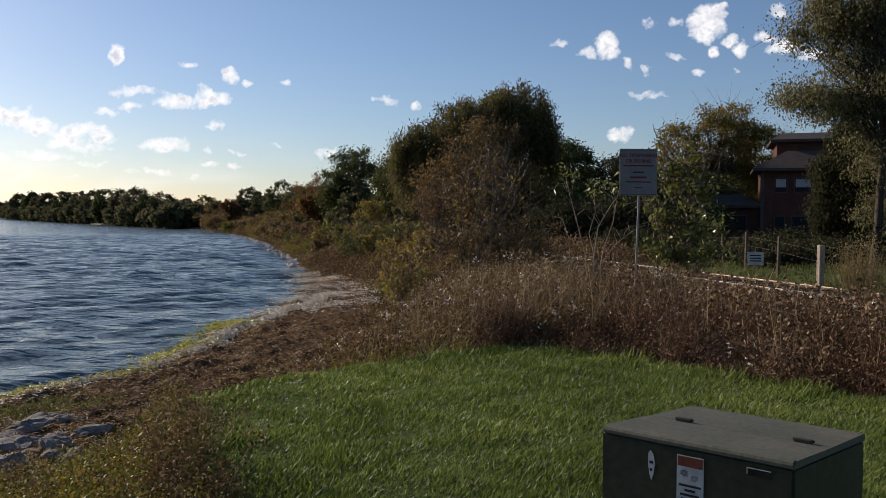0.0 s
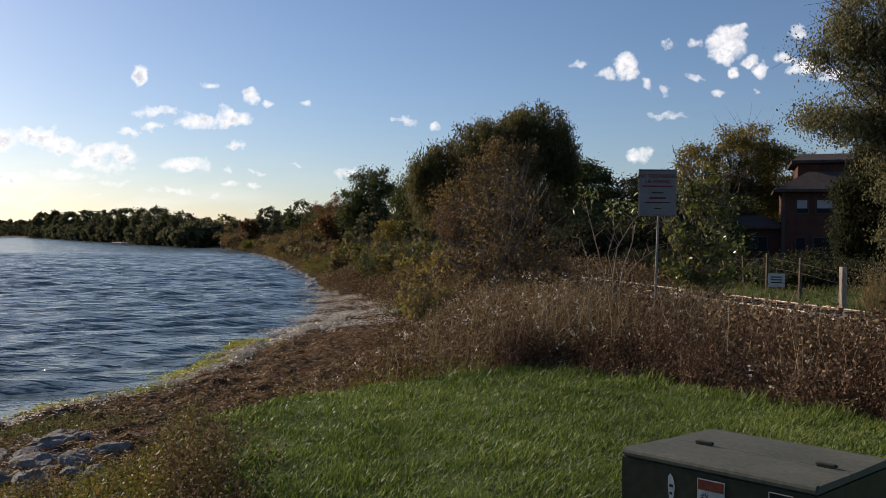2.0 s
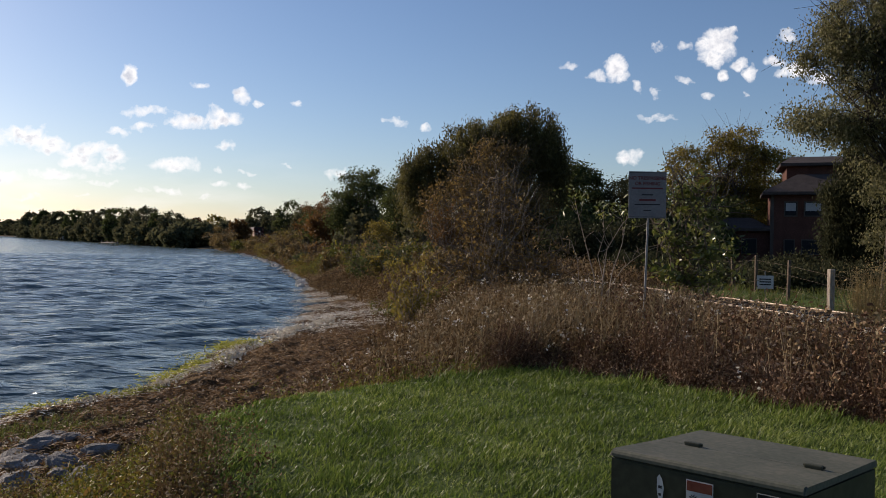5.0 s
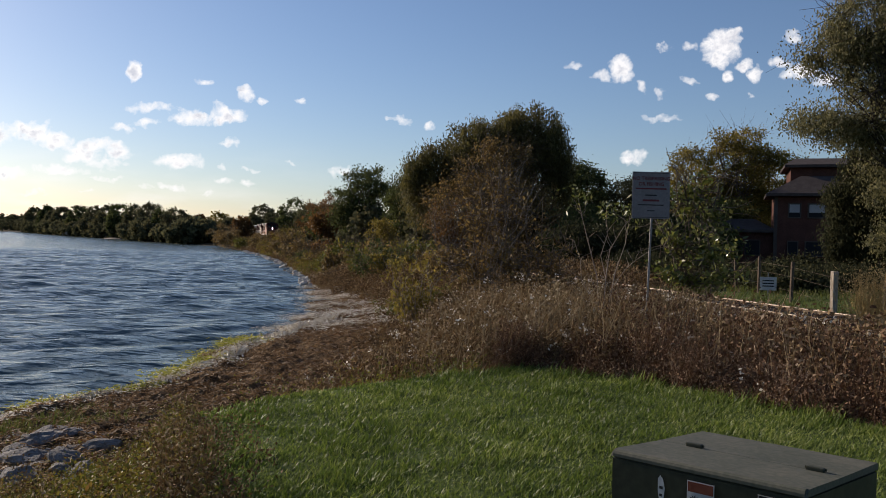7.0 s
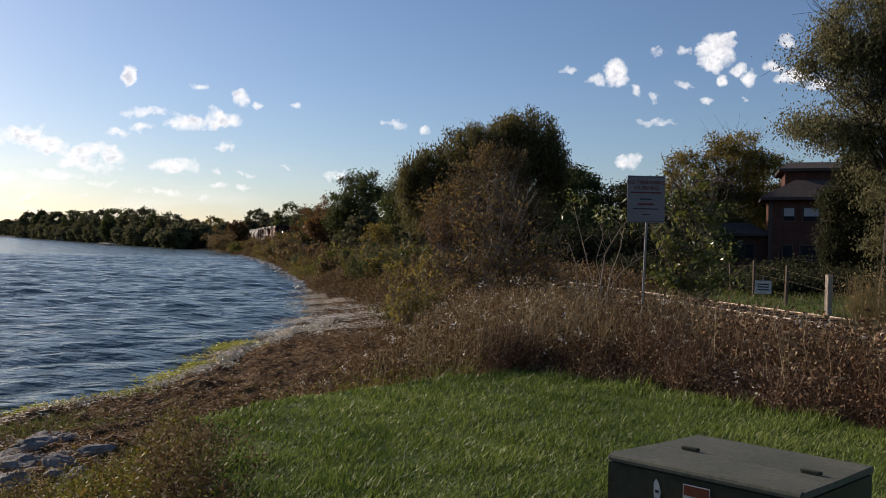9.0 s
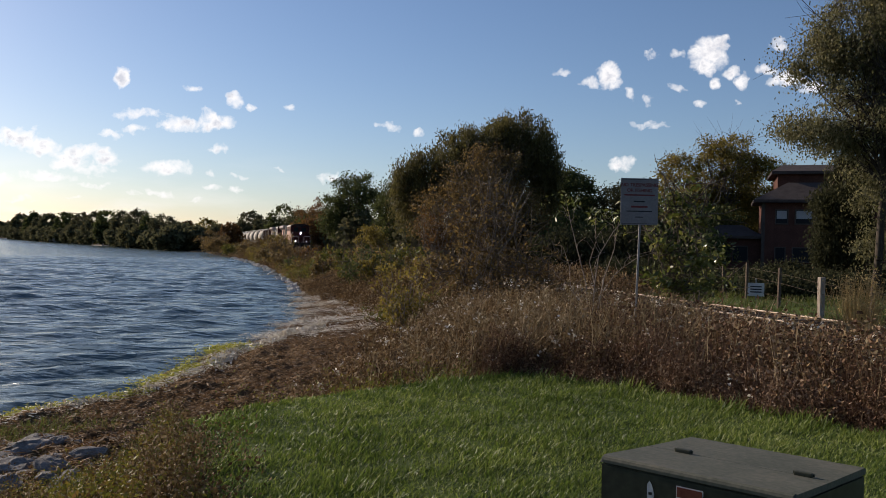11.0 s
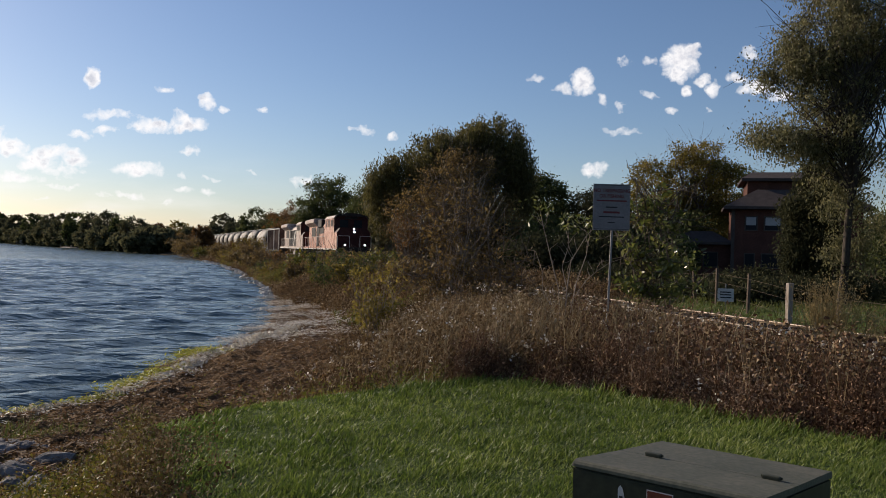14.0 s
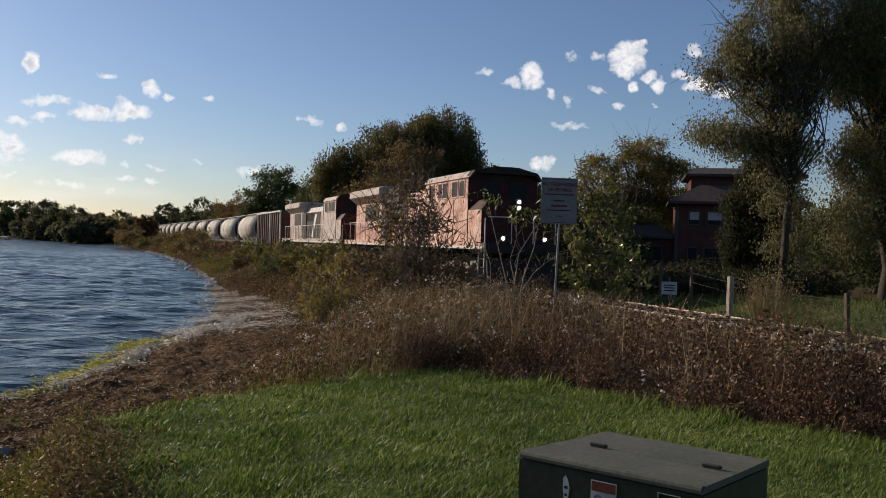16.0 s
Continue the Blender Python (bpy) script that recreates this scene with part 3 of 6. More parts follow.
def weed_field():
    rng = rng_of(21)
    n = 27000
    y = 6.5 + 24 * rng.random(n) ** 1.5
    x = rng.uniform(-4, 14, n)
    edge = np.interp(x, LAWN_X, LAWN_Y)
    s = x - shore_x(y)
    right = track_x(y) - 2.3
    ok = (y > edge + 0.1 + rng.random(n) * 0.5) & (s > 3.6 + rng.normal(size=n) * 0.4) & (x < right) & (x > np.interp(y, [9, 14, 20, 26], [-1.6, -1.9, -2.0, -1.6]) + rng.normal(size=n) * 0.25) & (x < 0.66 * y + 1)
    x, y = x[ok], y[ok]
    patch = 0.8 * np.sin(x * 1.7 + 1.0 + np.sin(y * 1.1)) + 0.8 * np.sin(y * 1.9 + x * 0.8) + rng.normal(size=len(x)) * 0.4
    red = (x > 2.6) & (y < 17) & (rng.random(len(x)) < 0.75)
    front = np.clip((y - np.interp(x, LAWN_X, LAWN_Y)) / 1.5 + 0.12 * rng.normal(size=len(x)), 0.2, 1)
    tall = (0.62 + 0.34 * np.clip(patch, -1.3, 1.3)) * front * (0.36 + 0.64 * smooth(-1.8, 0.5, x))
    u = x / y
    tall = tall * np.where(rng.random(len(x)) < 0.12, 1.35, 1.0)
    sight = 1.6 - 1.75 * y / (14.2 / (u + 0.256)) - 0.06       # low enough to leave the rail in view
    tall = np.where(u <= 0.225, np.minimum(tall * 1.1, np.maximum(1.58 + 0.16 * smooth(0.0, 0.06, u) - 0.06 * y + 0.16 * np.sin(x * 2.3 + y * 0.7) + 0.1 * np.sin(x * 5.3 - y) + rng.normal(size=len(x)) * 0.13 + np.where(rng.random(len(x)) < 0.05, 0.28, 0.0), 0.1)), tall)   # thins out towards the rails
    tall = np.where(u > 0.225, np.minimum(tall * 1.15, np.maximum(sight, 0.12)), tall)
    weeds("dry_weeds", "tall tangled tan and brown dry weeds", x[~red], y[~red], tall[~red], WEED, 22, 13, (0.026, 0.056), 0.011, heads=4)
    weeds("red_brown_weeds", "dry red-brown weed stalks with seed heads", x[red], y[red], tall[red] * (0.9 + 0.28 * np.sin(x[red] * 3.3 + y[red] * 2.1)), WEED_RED, 23, 8, (0.032, 0.062), 0.012, heads=4)
    m = 3200
    ex = rng.uniform(0.6, 6.5, m)
    ey = np.interp(ex, LAWN_X, LAWN_Y) + rng.random(m) * 1.3
    weeds("edge_weeds", "dense dark weeds along the lawn's edge", ex, ey, (0.4 + 0.16 * np.sin(ex * 3.1) + 0.12 * np.sin(ex * 7.7)) * smooth(-0.35, 0.6, ey - np.interp(ex, LAWN_X, LAWN_Y)), WEED_RED, 25, 16, (0.016, 0.036), 0.009)
    # pale fluffy heads
    k = rng.choice(len(x), 520, replace=False)
    xx, yy = x[k], y[k]
    c = on_ground(xx, yy, 0) + np.stack([xx * 0, xx * 0, tall[k] * rng.uniform(0.7, 1.15, len(k))], 1)
    c = np.repeat(c, 9, 0) + rng.normal(size=(len(k) * 9, 3)) * 0.03
    stuff("seed_fluff", "pale fluffy seed heads on dry weeds", "weeds", [diamonds(c, 0.026, 0.042, rng)], FOAM)
    # long leaning pale straw
    m = 1500
    y = rng.uniform(10.5, 19, m)
    x = rng.uniform(-0.5, 4.2, m)
    p = on_ground(x, y)
    h = np.minimum(rng.uniform(0.45, 1.05, m), np.maximum(1.7 - 0.06 * y, 0.15))
    tip = p + np.stack([rng.normal(size=m) * 0.35 + 0.3, rng.normal(size=m) * 0.3, h], 1)
    stuff("leaning_straw", "pale dry grass stems leaning over the weeds", "grass", [strips(p, tip, 0.013, rng, 0.06)], STRAW_DULL)
    m = 460
    x = rng.uniform(-0.8, 8.0, m)
    y = np.interp(x, LAWN_X, LAWN_Y) + 0.3 + rng.random(m) * 3.0
    p = on_ground(x, y)
    h = np.minimum(rng.uniform(0.5, 1.05, m), np.maximum(1.66 - 1.75 * y / (14.2 / (x / y + 0.256)), 0.2))
    tip = p + np.stack([rng.normal(size=m) * 0.12 + 0.05, rng.normal(size=m) * 0.12, h], 1)
    tuft = np.repeat(tip, 5, 0) + rng.normal(size=(m * 5, 3)) * 0.03
    stuff("pale_stalks", "pale dry stalks standing in the weeds", "weeds", [strips(p, tip, 0.011, rng, 0.03), diamonds(tuft, 0.026, 0.05, rng)], STRAW_DULL)
    # leafy weeds at the lawn's edge by the beach
    m = 420
    x = rng.uniform(-1.9, 0.4, m)
    y = np.interp(x, LAWN_X, LAWN_Y) + rng.random(m) * 1.4 + 0.1
    weeds("leafy_weeds", "low yellow-green leafy weeds at the lawn's edge", x, y, np.full(m, 0.3), WEED_GREEN, 24, 16, (0.02, 0.038))


def far_lawn():
    rng = rng_of(26)
    n = 16000
    y = rng.uniform(12, 34, n)
    x = track_x(y) + 2.5 + rng.random(n) ** 1.5 * 12
    p = on_ground(x, y)
    tip = p + np.stack([rng.normal(size=n) * 0.06, rng.normal(size=n) * 0.06, rng.uniform(0.06, 0.28, n)], 1)
    stuff("rough_grass", "rough green and tan grass beyond the rails", "grass", [strips(p, tip, 0.016, rng, 0.02)], GRASS_DRY)


def bank_growth():
    rng = rng_of(31)
    n = 64000
    y = 25 + 110 * rng.random(n) ** 1.5
    x = shore_x(y) + 0.5 + rng.random(n) * (track_x(y) - 2.4 - shore_x(y) - 0.5)
    s = x - shore_x(y)
    ok = (s > 3.5 - 2.8 * smooth(25, 44, y) + rng.normal(size=n) * 0.3) & (s < track_x(y) - 2.3 - shore_x(y))
    ok &= ~((y < 30) & (x > 3.0))
    x, y = x[ok], y[ok]
    tall = 0.55 + 0.25 * np.sin(x * 0.8 + y * 0.23) + 0.2 * np.sin(y * 0.6)
    tall = np.clip(tall, 0.3, 1.0)
    tall = tall * (0.35 + 0.65 * smooth(2.3, 7.5, track_x(y) - x))
    far_y = 14.2 / np.maximum(x / y + 0.256, 0.05)        # leaves a strip of the track in sight
    sight = 1.6 - (1.6 - rail_z(far_y)) * y / far_y - 0.1 - ground_z(x, y)
    tall = np.where((far_y < 130) & (rng.random(len(x)) < 0.93), np.minimum(tall, np.maximum(sight, 0.12)), tall)
    green = np.sin(x * 0.5 + y * 0.31 + 1) + rng.normal(size=len(x)) * 0.4 > 0.75
    weeds("bank_weeds", "brown and tan weeds on the railway bank", x[~green], y[~green], tall[~green], WEED, 32, 12, (0.045, 0.1), 0.02)
    weeds("bank_shrubbery", "olive green weeds on the railway bank", x[green], y[green], tall[green] * 1.2, WEED_GREEN, 33, 13, (0.05, 0.1), 0.02)
    # beyond the track
    n = 9000
    y = 30 + 120 * rng.random(n) ** 1.2
    x = track_x(y) + 2.6 + rng.random(n) * 6
    ok = ~((x > 9) & (y < 60))
    x, y = x[ok], y[ok]
    weeds("trackside_weeds", "brown weeds along the far side of the track", x, y, rng.uniform(0.4, 1.0, len(x)), WEED, 34, 9, (0.08, 0.14), 0.02)


def lumps(x, y, seed):
    """Uneven heaps: many crossing ripples of different lengths."""
    rng = rng_of(seed)
    z = np.zeros_like(x)
    for lam, amp in ((1.7, 0.5), (0.9, 0.5), (0.5, 0.45), (0.31, 0.35), (0.19, 0.28), (0.13, 0.2)):
        for _ in range(4):
            a = rng.uniform(0, math.pi)
            wob = 0.35 * lam * np.sin((x * math.sin(a) - y * math.cos(a)) * 3.1 / lam + rng.uniform(0, 6.28))
            z += amp * 0.5 * np.sin(((x * math.cos(a) + y * math.sin(a)) + wob) * 2 * math.pi / lam + rng.uniform(0, 6.28))
    return z


def wrack_mat():
    """A thick ragged mat of washed-up weed over the whole beach."""
    ss, ys = np.arange(0.0, 5.6, 0.055), np.concatenate([np.arange(6.5, 20, 0.07), np.arange(20, 38, 0.14)])
    S, Y = np.meshgrid(ss, ys)
    X = shore_x(Y) + S
    rim = smooth(0.25, 0.6, S) * (1 - smooth(4.9, 5.5, S)) * (1 - smooth(19, 24, Y)) * smooth(7.8, 9.2, Y)
    off = smooth(0.0, 0.5, np.maximum(Y - np.interp(X, LAWN_X, LAWN_Y), lawn_left(Y) - X))
    rise = 0.055 + 0.05 * lumps(X, Y, 44) + 0.06 * np.exp(-((S - 0.75 - 0.2 * np.sin(Y * 1.3)) / 0.22) ** 2) * (0.5 + 0.5 * np.sin(Y * 2.1 + 1))
    Z = ground_z(X, Y) - 0.14 + (0.14 + np.maximum(rise, -0.02)) * rim * off
    v = np.stack([X, Y, Z], -1).reshape(-1, 3)
    nx, ny = len(ss), len(ys)
    i = (np.arange(ny - 1)[:, None] * nx + np.arange(nx - 1)[None]).ravel()
    f = np.stack([i, i + 1, i + nx + 1, i + nx], 1)
    ob = new("wrack_mat", np_mesh("wrack_mat", v, f, [WRACK], smooth=True))
    tagged(ob, "lumpy dark brown mat of lake weed on the beach", "weed", kind="stuff")


def beach():
    rng = rng_of(41)
    wrack_mat()
    # scraps of brown weed
    n = 60000
    y = 8 + 25 * rng.random(n) ** 1.4
    s = rng.random(n) * 5.2
    x = shore_x(y) + 0.25 + s
    c = on_ground(x, y, 0.0)
    c[:, 2] += 0.012 + (0.05 + 0.05 * lumps(x, y, 44)) * (1 - smooth(19, 24, y)) * smooth(7.8, 9.2, y) + np.abs(rng.normal(size=n)) * 0.03
    v, f = diamonds(c, 0.026, 0.11, rng)
    v = v.reshape(-1, 4, 3)
    v[:, :, 2] = c[:, None, 2] + (v[:, :, 2] - c[:, None, 2]) * 0.4
    stuff("beach_wrack", "matted brown lake weed washed up on the beach", "weed", [(v.reshape(-1, 3), f)], WRACK_BITS)
    # heaps along the water's edge
    for name, label, mat, count, lo, hi, seed in (
            ("algae", "yellow-green algae heaped along the waterline", ALGAE, 24000, 8.0, 21.0, 42),
            ("foam", "pale foam and bleached reeds at the waterline", FOAM, 40000, 8.0, 43.0, 43)):
        rng = rng_of(seed)
        y = lo + (hi - lo) * rng.random(count)
        gate = np.sin(y * 1.7 + seed) + 0.6 * np.sin(y * 4.1) + rng.normal(size=count) * 0.5
        y = y[gate > 0.0]
        off = 0.3 + 0.16 * np.sin(y * 2.3) + rng.normal(size=len(y)) * (0.1 + 0.012 * (y - 8)) + (0.35 if name == "foam" else 0)
        x = shore_x(y) + off + np.where((name == "foam") & (y > 21), rng.random(len(y)) ** 1.5 * 4.5 - 0.6, 0)
        c = on_ground(x, y)
        c[:, 2] = np.maximum(c[:, 2], WATER_Z) + np.abs(rng.normal(size=len(y))) * 0.05 + 0.05
        v, f = diamonds(c, np.where(y > 20, 0.035, 0.03)[:, None], np.where(y > 20, 0.3, 0.12)[:, None], rng)
        v = v.reshape(-1, 4, 3)
        v[:, :, 2] = c[:, None, 2] + (v[:, :, 2] - c[:, None, 2]) * (0.12 if name == "foam" else 0.4)
        stuff(name, label, "weed", [(v.reshape(-1, 3), f)], mat)


def foam_heaps():
    """Thick pale clots of foam and reed thrown up in places along the edge."""
    rng = rng_of(46)
    pieces = []
    for y0, d, size, k in ((14.6, 0.5, 0.12, 160), (16.4, 0.55, 0.16, 260), (17.6, 0.75, 0.2, 420), (18.4, 0.9, 0.2, 420), (20.3, 0.7, 0.22, 420), (21.6, 0.9, 0.26, 460), (23.2, 0.8, 0.28, 460), (25.0, 1.2, 0.34, 460), (12.6, 0.5, 0.1, 160), (13.3, 0.5, 0.12, 200)):
        y = y0 + rng.normal(size=k) * size * 1.6
        x = shore_x(y) + d + rng.normal(size=k) * size * 0.5
        c = on_ground(x, y, 0.07)
        c[:, 2] = np.maximum(c[:, 2], WATER_Z + 0.04) + np.abs(rng.normal(size=k)) * 0.04
        v, f = diamonds(c, 0.05, 0.12, rng)
        pieces.append((v, f))
    stuff("foam_heaps", "thick clots of white foam along the waterline", "foam", pieces, FOAM)


def corner_plants():
    """Weeds and grass between the rocks and the lawn."""
    rng = rng_of(51)
    # loose clumps of different height, each with a few upright stalks
    xs, ys, hs = [], [], []
    for _ in range(34):
        cy = rng.uniform(4.0, 7.0)
        cx = float(lawn_left(cy)) + 0.1 - abs(rng.normal()) * 0.55
        ch = rng.uniform(0.2, 0.5) * float(np.interp(cy, [4.0, 5.0, 7.0], [0.7, 1.0, 0.75]))
        k = int(rng.integers(7, 20))
        xs.append(cx + rng.normal(size=k) * 0.11), ys.append(cy + rng.normal(size=k) * 0.13), hs.append(ch * rng.uniform(0.5, 1.25, k))
    x, y, h = np.concatenate(xs), np.concatenate(ys), np.concatenate(hs)
    weeds("corner_weeds", "dark brown weeds with small leaves beside the lawn", x, y, h, WEED, 52, 22, (0.015, 0.03), 0.0045, heads=5)
    n = 5200
    y = rng.uniform(3.5, 9.2, n)
    x = lawn_left(y) - 0.0 - rng.random(n) * 2.6
    rocky = (x < -3.3) & (y > 7.3) & (rng.random(len(x)) < 0.9)
    x, y = x[~rocky], y[~rocky]
    n2 = 700
    y2 = rng.uniform(4.2, 6.6, n2)
    x2 = lawn_left(y2) - 0.3 - rng.random(n2) * 0.55
    weeds("corner_greens", "green leafy weeds under brown stalks by the lawn", x2, y2, rng.uniform(0.1, 0.34, n2), WEED_GREEN, 54, 16, (0.02, 0.04), 0.004)
    weeds("corner_leaves", "low green and yellow weeds among the shore rocks", x, y, np.where((x < -2.8) & (y > 6), 0.09, 0.17), WEED_GREEN, 53, 20, (0.013, 0.026), 0.004)
    n = 5200
    y = rng.uniform(9.2, 12.0, n)
    x = rng.uniform(-6.8, -3.2, n)
    ok = (x - shore_x(y) > 1.3) & (np.sin(x * 2.2) + np.sin(y * 3.1) + rng.normal(size=n) * 0.3 > 0.3)
    x, y = x[ok], y[ok]
    p = on_ground(x, y)
    tip = p + np.stack([rng.normal(size=len(x)) * 0.06 + 0.04, rng.normal(size=len(x)) * 0.06, rng.uniform(0.08, 0.22, len(x))], 1)
    stuff("shore_grass", "green grass tufts behind the waterline", "grass", [strips(p, tip, 0.009, rng, 0.02)], GRASS_DRY)


def rock_mesh(seed, material):
    bm = bmesh.new()
    bmesh.ops.create_icosphere(bm, subdivisions=3, radius=0.5)
    o = Vector((seed * 7.3, seed * 3.1, seed * 1.7))
    for v in bm.verts:
        n = v.co.normalized()
        c = noise.cell_vector(n * 1.6 + o)
        v.co = v.co * (1 + 0.32 * noise.noise(n * 1.7 + o) + 0.12 * noise.noise(n * 5 + o)) + Vector(c) * 0.05
        v.co.z *= 0.7
    me = bpy.data.meshes.new("rock")
    bm.to_mesh(me)
    bm.free()
    me.materials.append(material)
    return me


def rocks():
    rng = rng_of(61)
    shapes = [rock_mesh(i + 1, ROCK) for i in range(5)]
    pale = [rock_mesh(i + 11, LIMESTONE) for i in range(4)]
    spots = []
    for i in range(420):
        x, y = rng.uniform(-6.4, -3.2), rng.uniform(7.3, 10.0)
        if x - shore_x(y) < 1.7 or x > lawn_left(y) - 0.75:
            continue
        r = rng.uniform(0.14, 0.42)
        if all((x - a) ** 2 + (y - b) ** 2 > (0.46 * (r + q)) ** 2 for a, b, q in spots):
            spots.append((x, y, r))
    for i, (x, y, r) in enumerate(spots):
        ob = new("rock", shapes[i % 5])
        ob.matrix_basis = pose(x, y, float(ground_z(x, y)) + 0.12 * r, rng.uniform(-15, 15), rng.uniform(-15, 15), rng.uniform(0, 360)) @ Matrix.Diagonal((r * 1.25, r, r * 0.75, 1))
        tagged(ob, "rounded grey shore rock among weeds", "rock", "shore rocks by the lawn")
    for i in range(110):
        y = 42 + 75 * rng.random() ** 1.1
        x = float(shore_x(y)) + rng.uniform(-0.1, 0.6)
        r = rng.uniform(0.14, 0.34) * (1 + y / 200)
        ob = new("riprap_stone", pale[i % 4])
        ob.matrix_basis = pose(x, y, max(float(ground_z(x, y)), WATER_Z) + 0.12 * r, rng.uniform(-20, 20), 0, rng.uniform(0, 360)) @ Matrix.Diagonal((r * 1.2, r, r * 0.9, 1))
        tagged(ob, "pale limestone block at the water's edge", "rock", "stones along the railway bank")


lawn_grass()
weed_field()
far_lawn()
bank_growth()
beach()
foam_heaps()
corner_plants()
rocks()


# ---------------------------------------------------------------- trees and shrubs
def gz(x, y):
    return float(ground_z(x, y))


def branch(points, r0, r1):
    """A limb along a bent line, thinning to its tip."""
    n = len(points) - 1
    return [(np.array(points[i]), np.array(points[i + 1]), r0 + (r1 - r0) * i / n, r0 + (r1 - r0) * (i + 1) / n) for i in range(n)]


def pale_shrub(base):
    """A forked sapling: pale crooked stems, drooping leaves in tufts at the ends."""
    rng = rng_of(152)
    ob = root("pale_stemmed_shrub", "nearly bare forked sapling with pale stems and few yellow leaves", "shrub", pose(*base))
    stems = [[(0, 0, -0.2), (-0.08, 0.05, 0.58), (-0.24, 0.1, 1.16), (-0.36, 0.12, 1.6), (-0.44, 0.12, 1.92)],
             [(0, 0, -0.2), (0.05, -0.04, 0.58), (0.1, -0.1, 1.06), (0.34, -0.12, 1.46), (0.6, -0.1, 1.74)],
             [(0.04, 0, 0.05), (0.24, 0.1, 0.68), (0.42, 0.16, 1.16), (0.5, 0.2, 1.62)],
             [(0.08, 0, 0.28), (0.38, -0.06, 0.74), (0.56, -0.1, 0.9), (0.74, -0.1, 1.02)],
             [(0, 0, -0.1), (-0.24, 0, 0.34), (-0.36, 0.02, 0.52), (-0.38, 0.04, 0.88), (-0.5, 0.06, 1.2)],
             [(0, 0.02, 0.0), (0.28, 0.02, 0.2), (0.6, 0.0, 0.3)],
             [(0.05, -0.04, 0.58), (-0.02, 0.1, 0.95), (0.1, 0.16, 1.3), (0.08, 0.2, 1.72)]]
    tufts = []
    for i, pts in enumerate(stems):
        pts = [(x, y, z if z < 0.1 else 1.05 * z + 0.37) for x, y, z in pts]
        segs = branch(pts, 0.014 if i < 3 else 0.009, 0.004)
        for _ in range(5):
            k = int(rng.integers(1, len(pts) - 1)) if len(pts) > 2 else 0
            a = np.array(pts[k]) + (np.array(pts[k + 1]) - np.array(pts[k])) * rng.random()
            e = a + np.array([rng.normal() * 0.16, rng.normal() * 0.14, rng.uniform(0.08, 0.3)])
            segs += bent(a, e, 0.005, 0.0025, rng, 0.02, 3)
        if i in (0, 1, 2, 6):
            tufts += [np.array(pts[-1]) + rng.normal(size=3) * np.array([0.16, 0.12, 0.09]) for _ in range(9)]
        np_part("stem", *tubes(segs, 5), SAPLING_BARK, ob, smooth=True)
    c = np.repeat(np.array(tufts), 6, 0) + rng.normal(size=(len(tufts) * 6, 3)) * 0.06
    v, f = diamonds(c, 0.034, 0.1, rng, 1.2)
    np_part("crown", v, f, SHRUB, ob)
    return ob


def stem_fan(name, label, base, count, height, reach, thick, leaves, leaf, leaf_mat, bark, seed, tilt=(0.0, 0.0)):
    """Many bare crooked stems rising from one stool, with side twigs and scattered leaves."""
    rng = rng_of(seed)
    ob = root(name, label, "bush", pose(*base))
    segs, spots = [], []
    for i in range(count):
        a = rng.uniform(0, 2 * math.pi)
        h = height * rng.uniform(0.45, 1.0)
        out = reach * rng.random() ** 0.7 * (0.4 + 0.6 * h / height)
        foot = np.array([rng.normal() * reach * 0.22, rng.normal() * reach * 0.22, -0.15])
        tip = np.array([math.cos(a) * out + tilt[0] * h, math.sin(a) * out + tilt[1] * h, h])
        segs += bent(foot, tip, thick * rng.uniform(0.6, 1.1), thick * 0.22, rng, h * 0.035, 6)
        for _ in range(6):
            f = rng.uniform(0.3, 0.95)
            p = foot + (tip - foot) * f
            e = p + np.array([rng.normal() * 0.1, rng.normal() * 0.1, rng.uniform(0.03, 0.15)]) * h
            segs += bent(p, e, thick * 0.35, thick * 0.15, rng, h * 0.01, 3)
            spots.append((p + e) / 2), spots.append(e)
    v, f = tubes(segs, 5)
    np_part("stem", v, f, bark, ob, smooth=True)
    spots = np.array(spots)
    c = np.repeat(spots, leaves, 0) + rng.normal(size=(len(spots) * leaves, 3)) * height * 0.03
    v, f = diamonds(c, leaf[0], leaf[1], rng, 0.6)
    np_part("crown", v, f, leaf_mat, ob)
    return ob


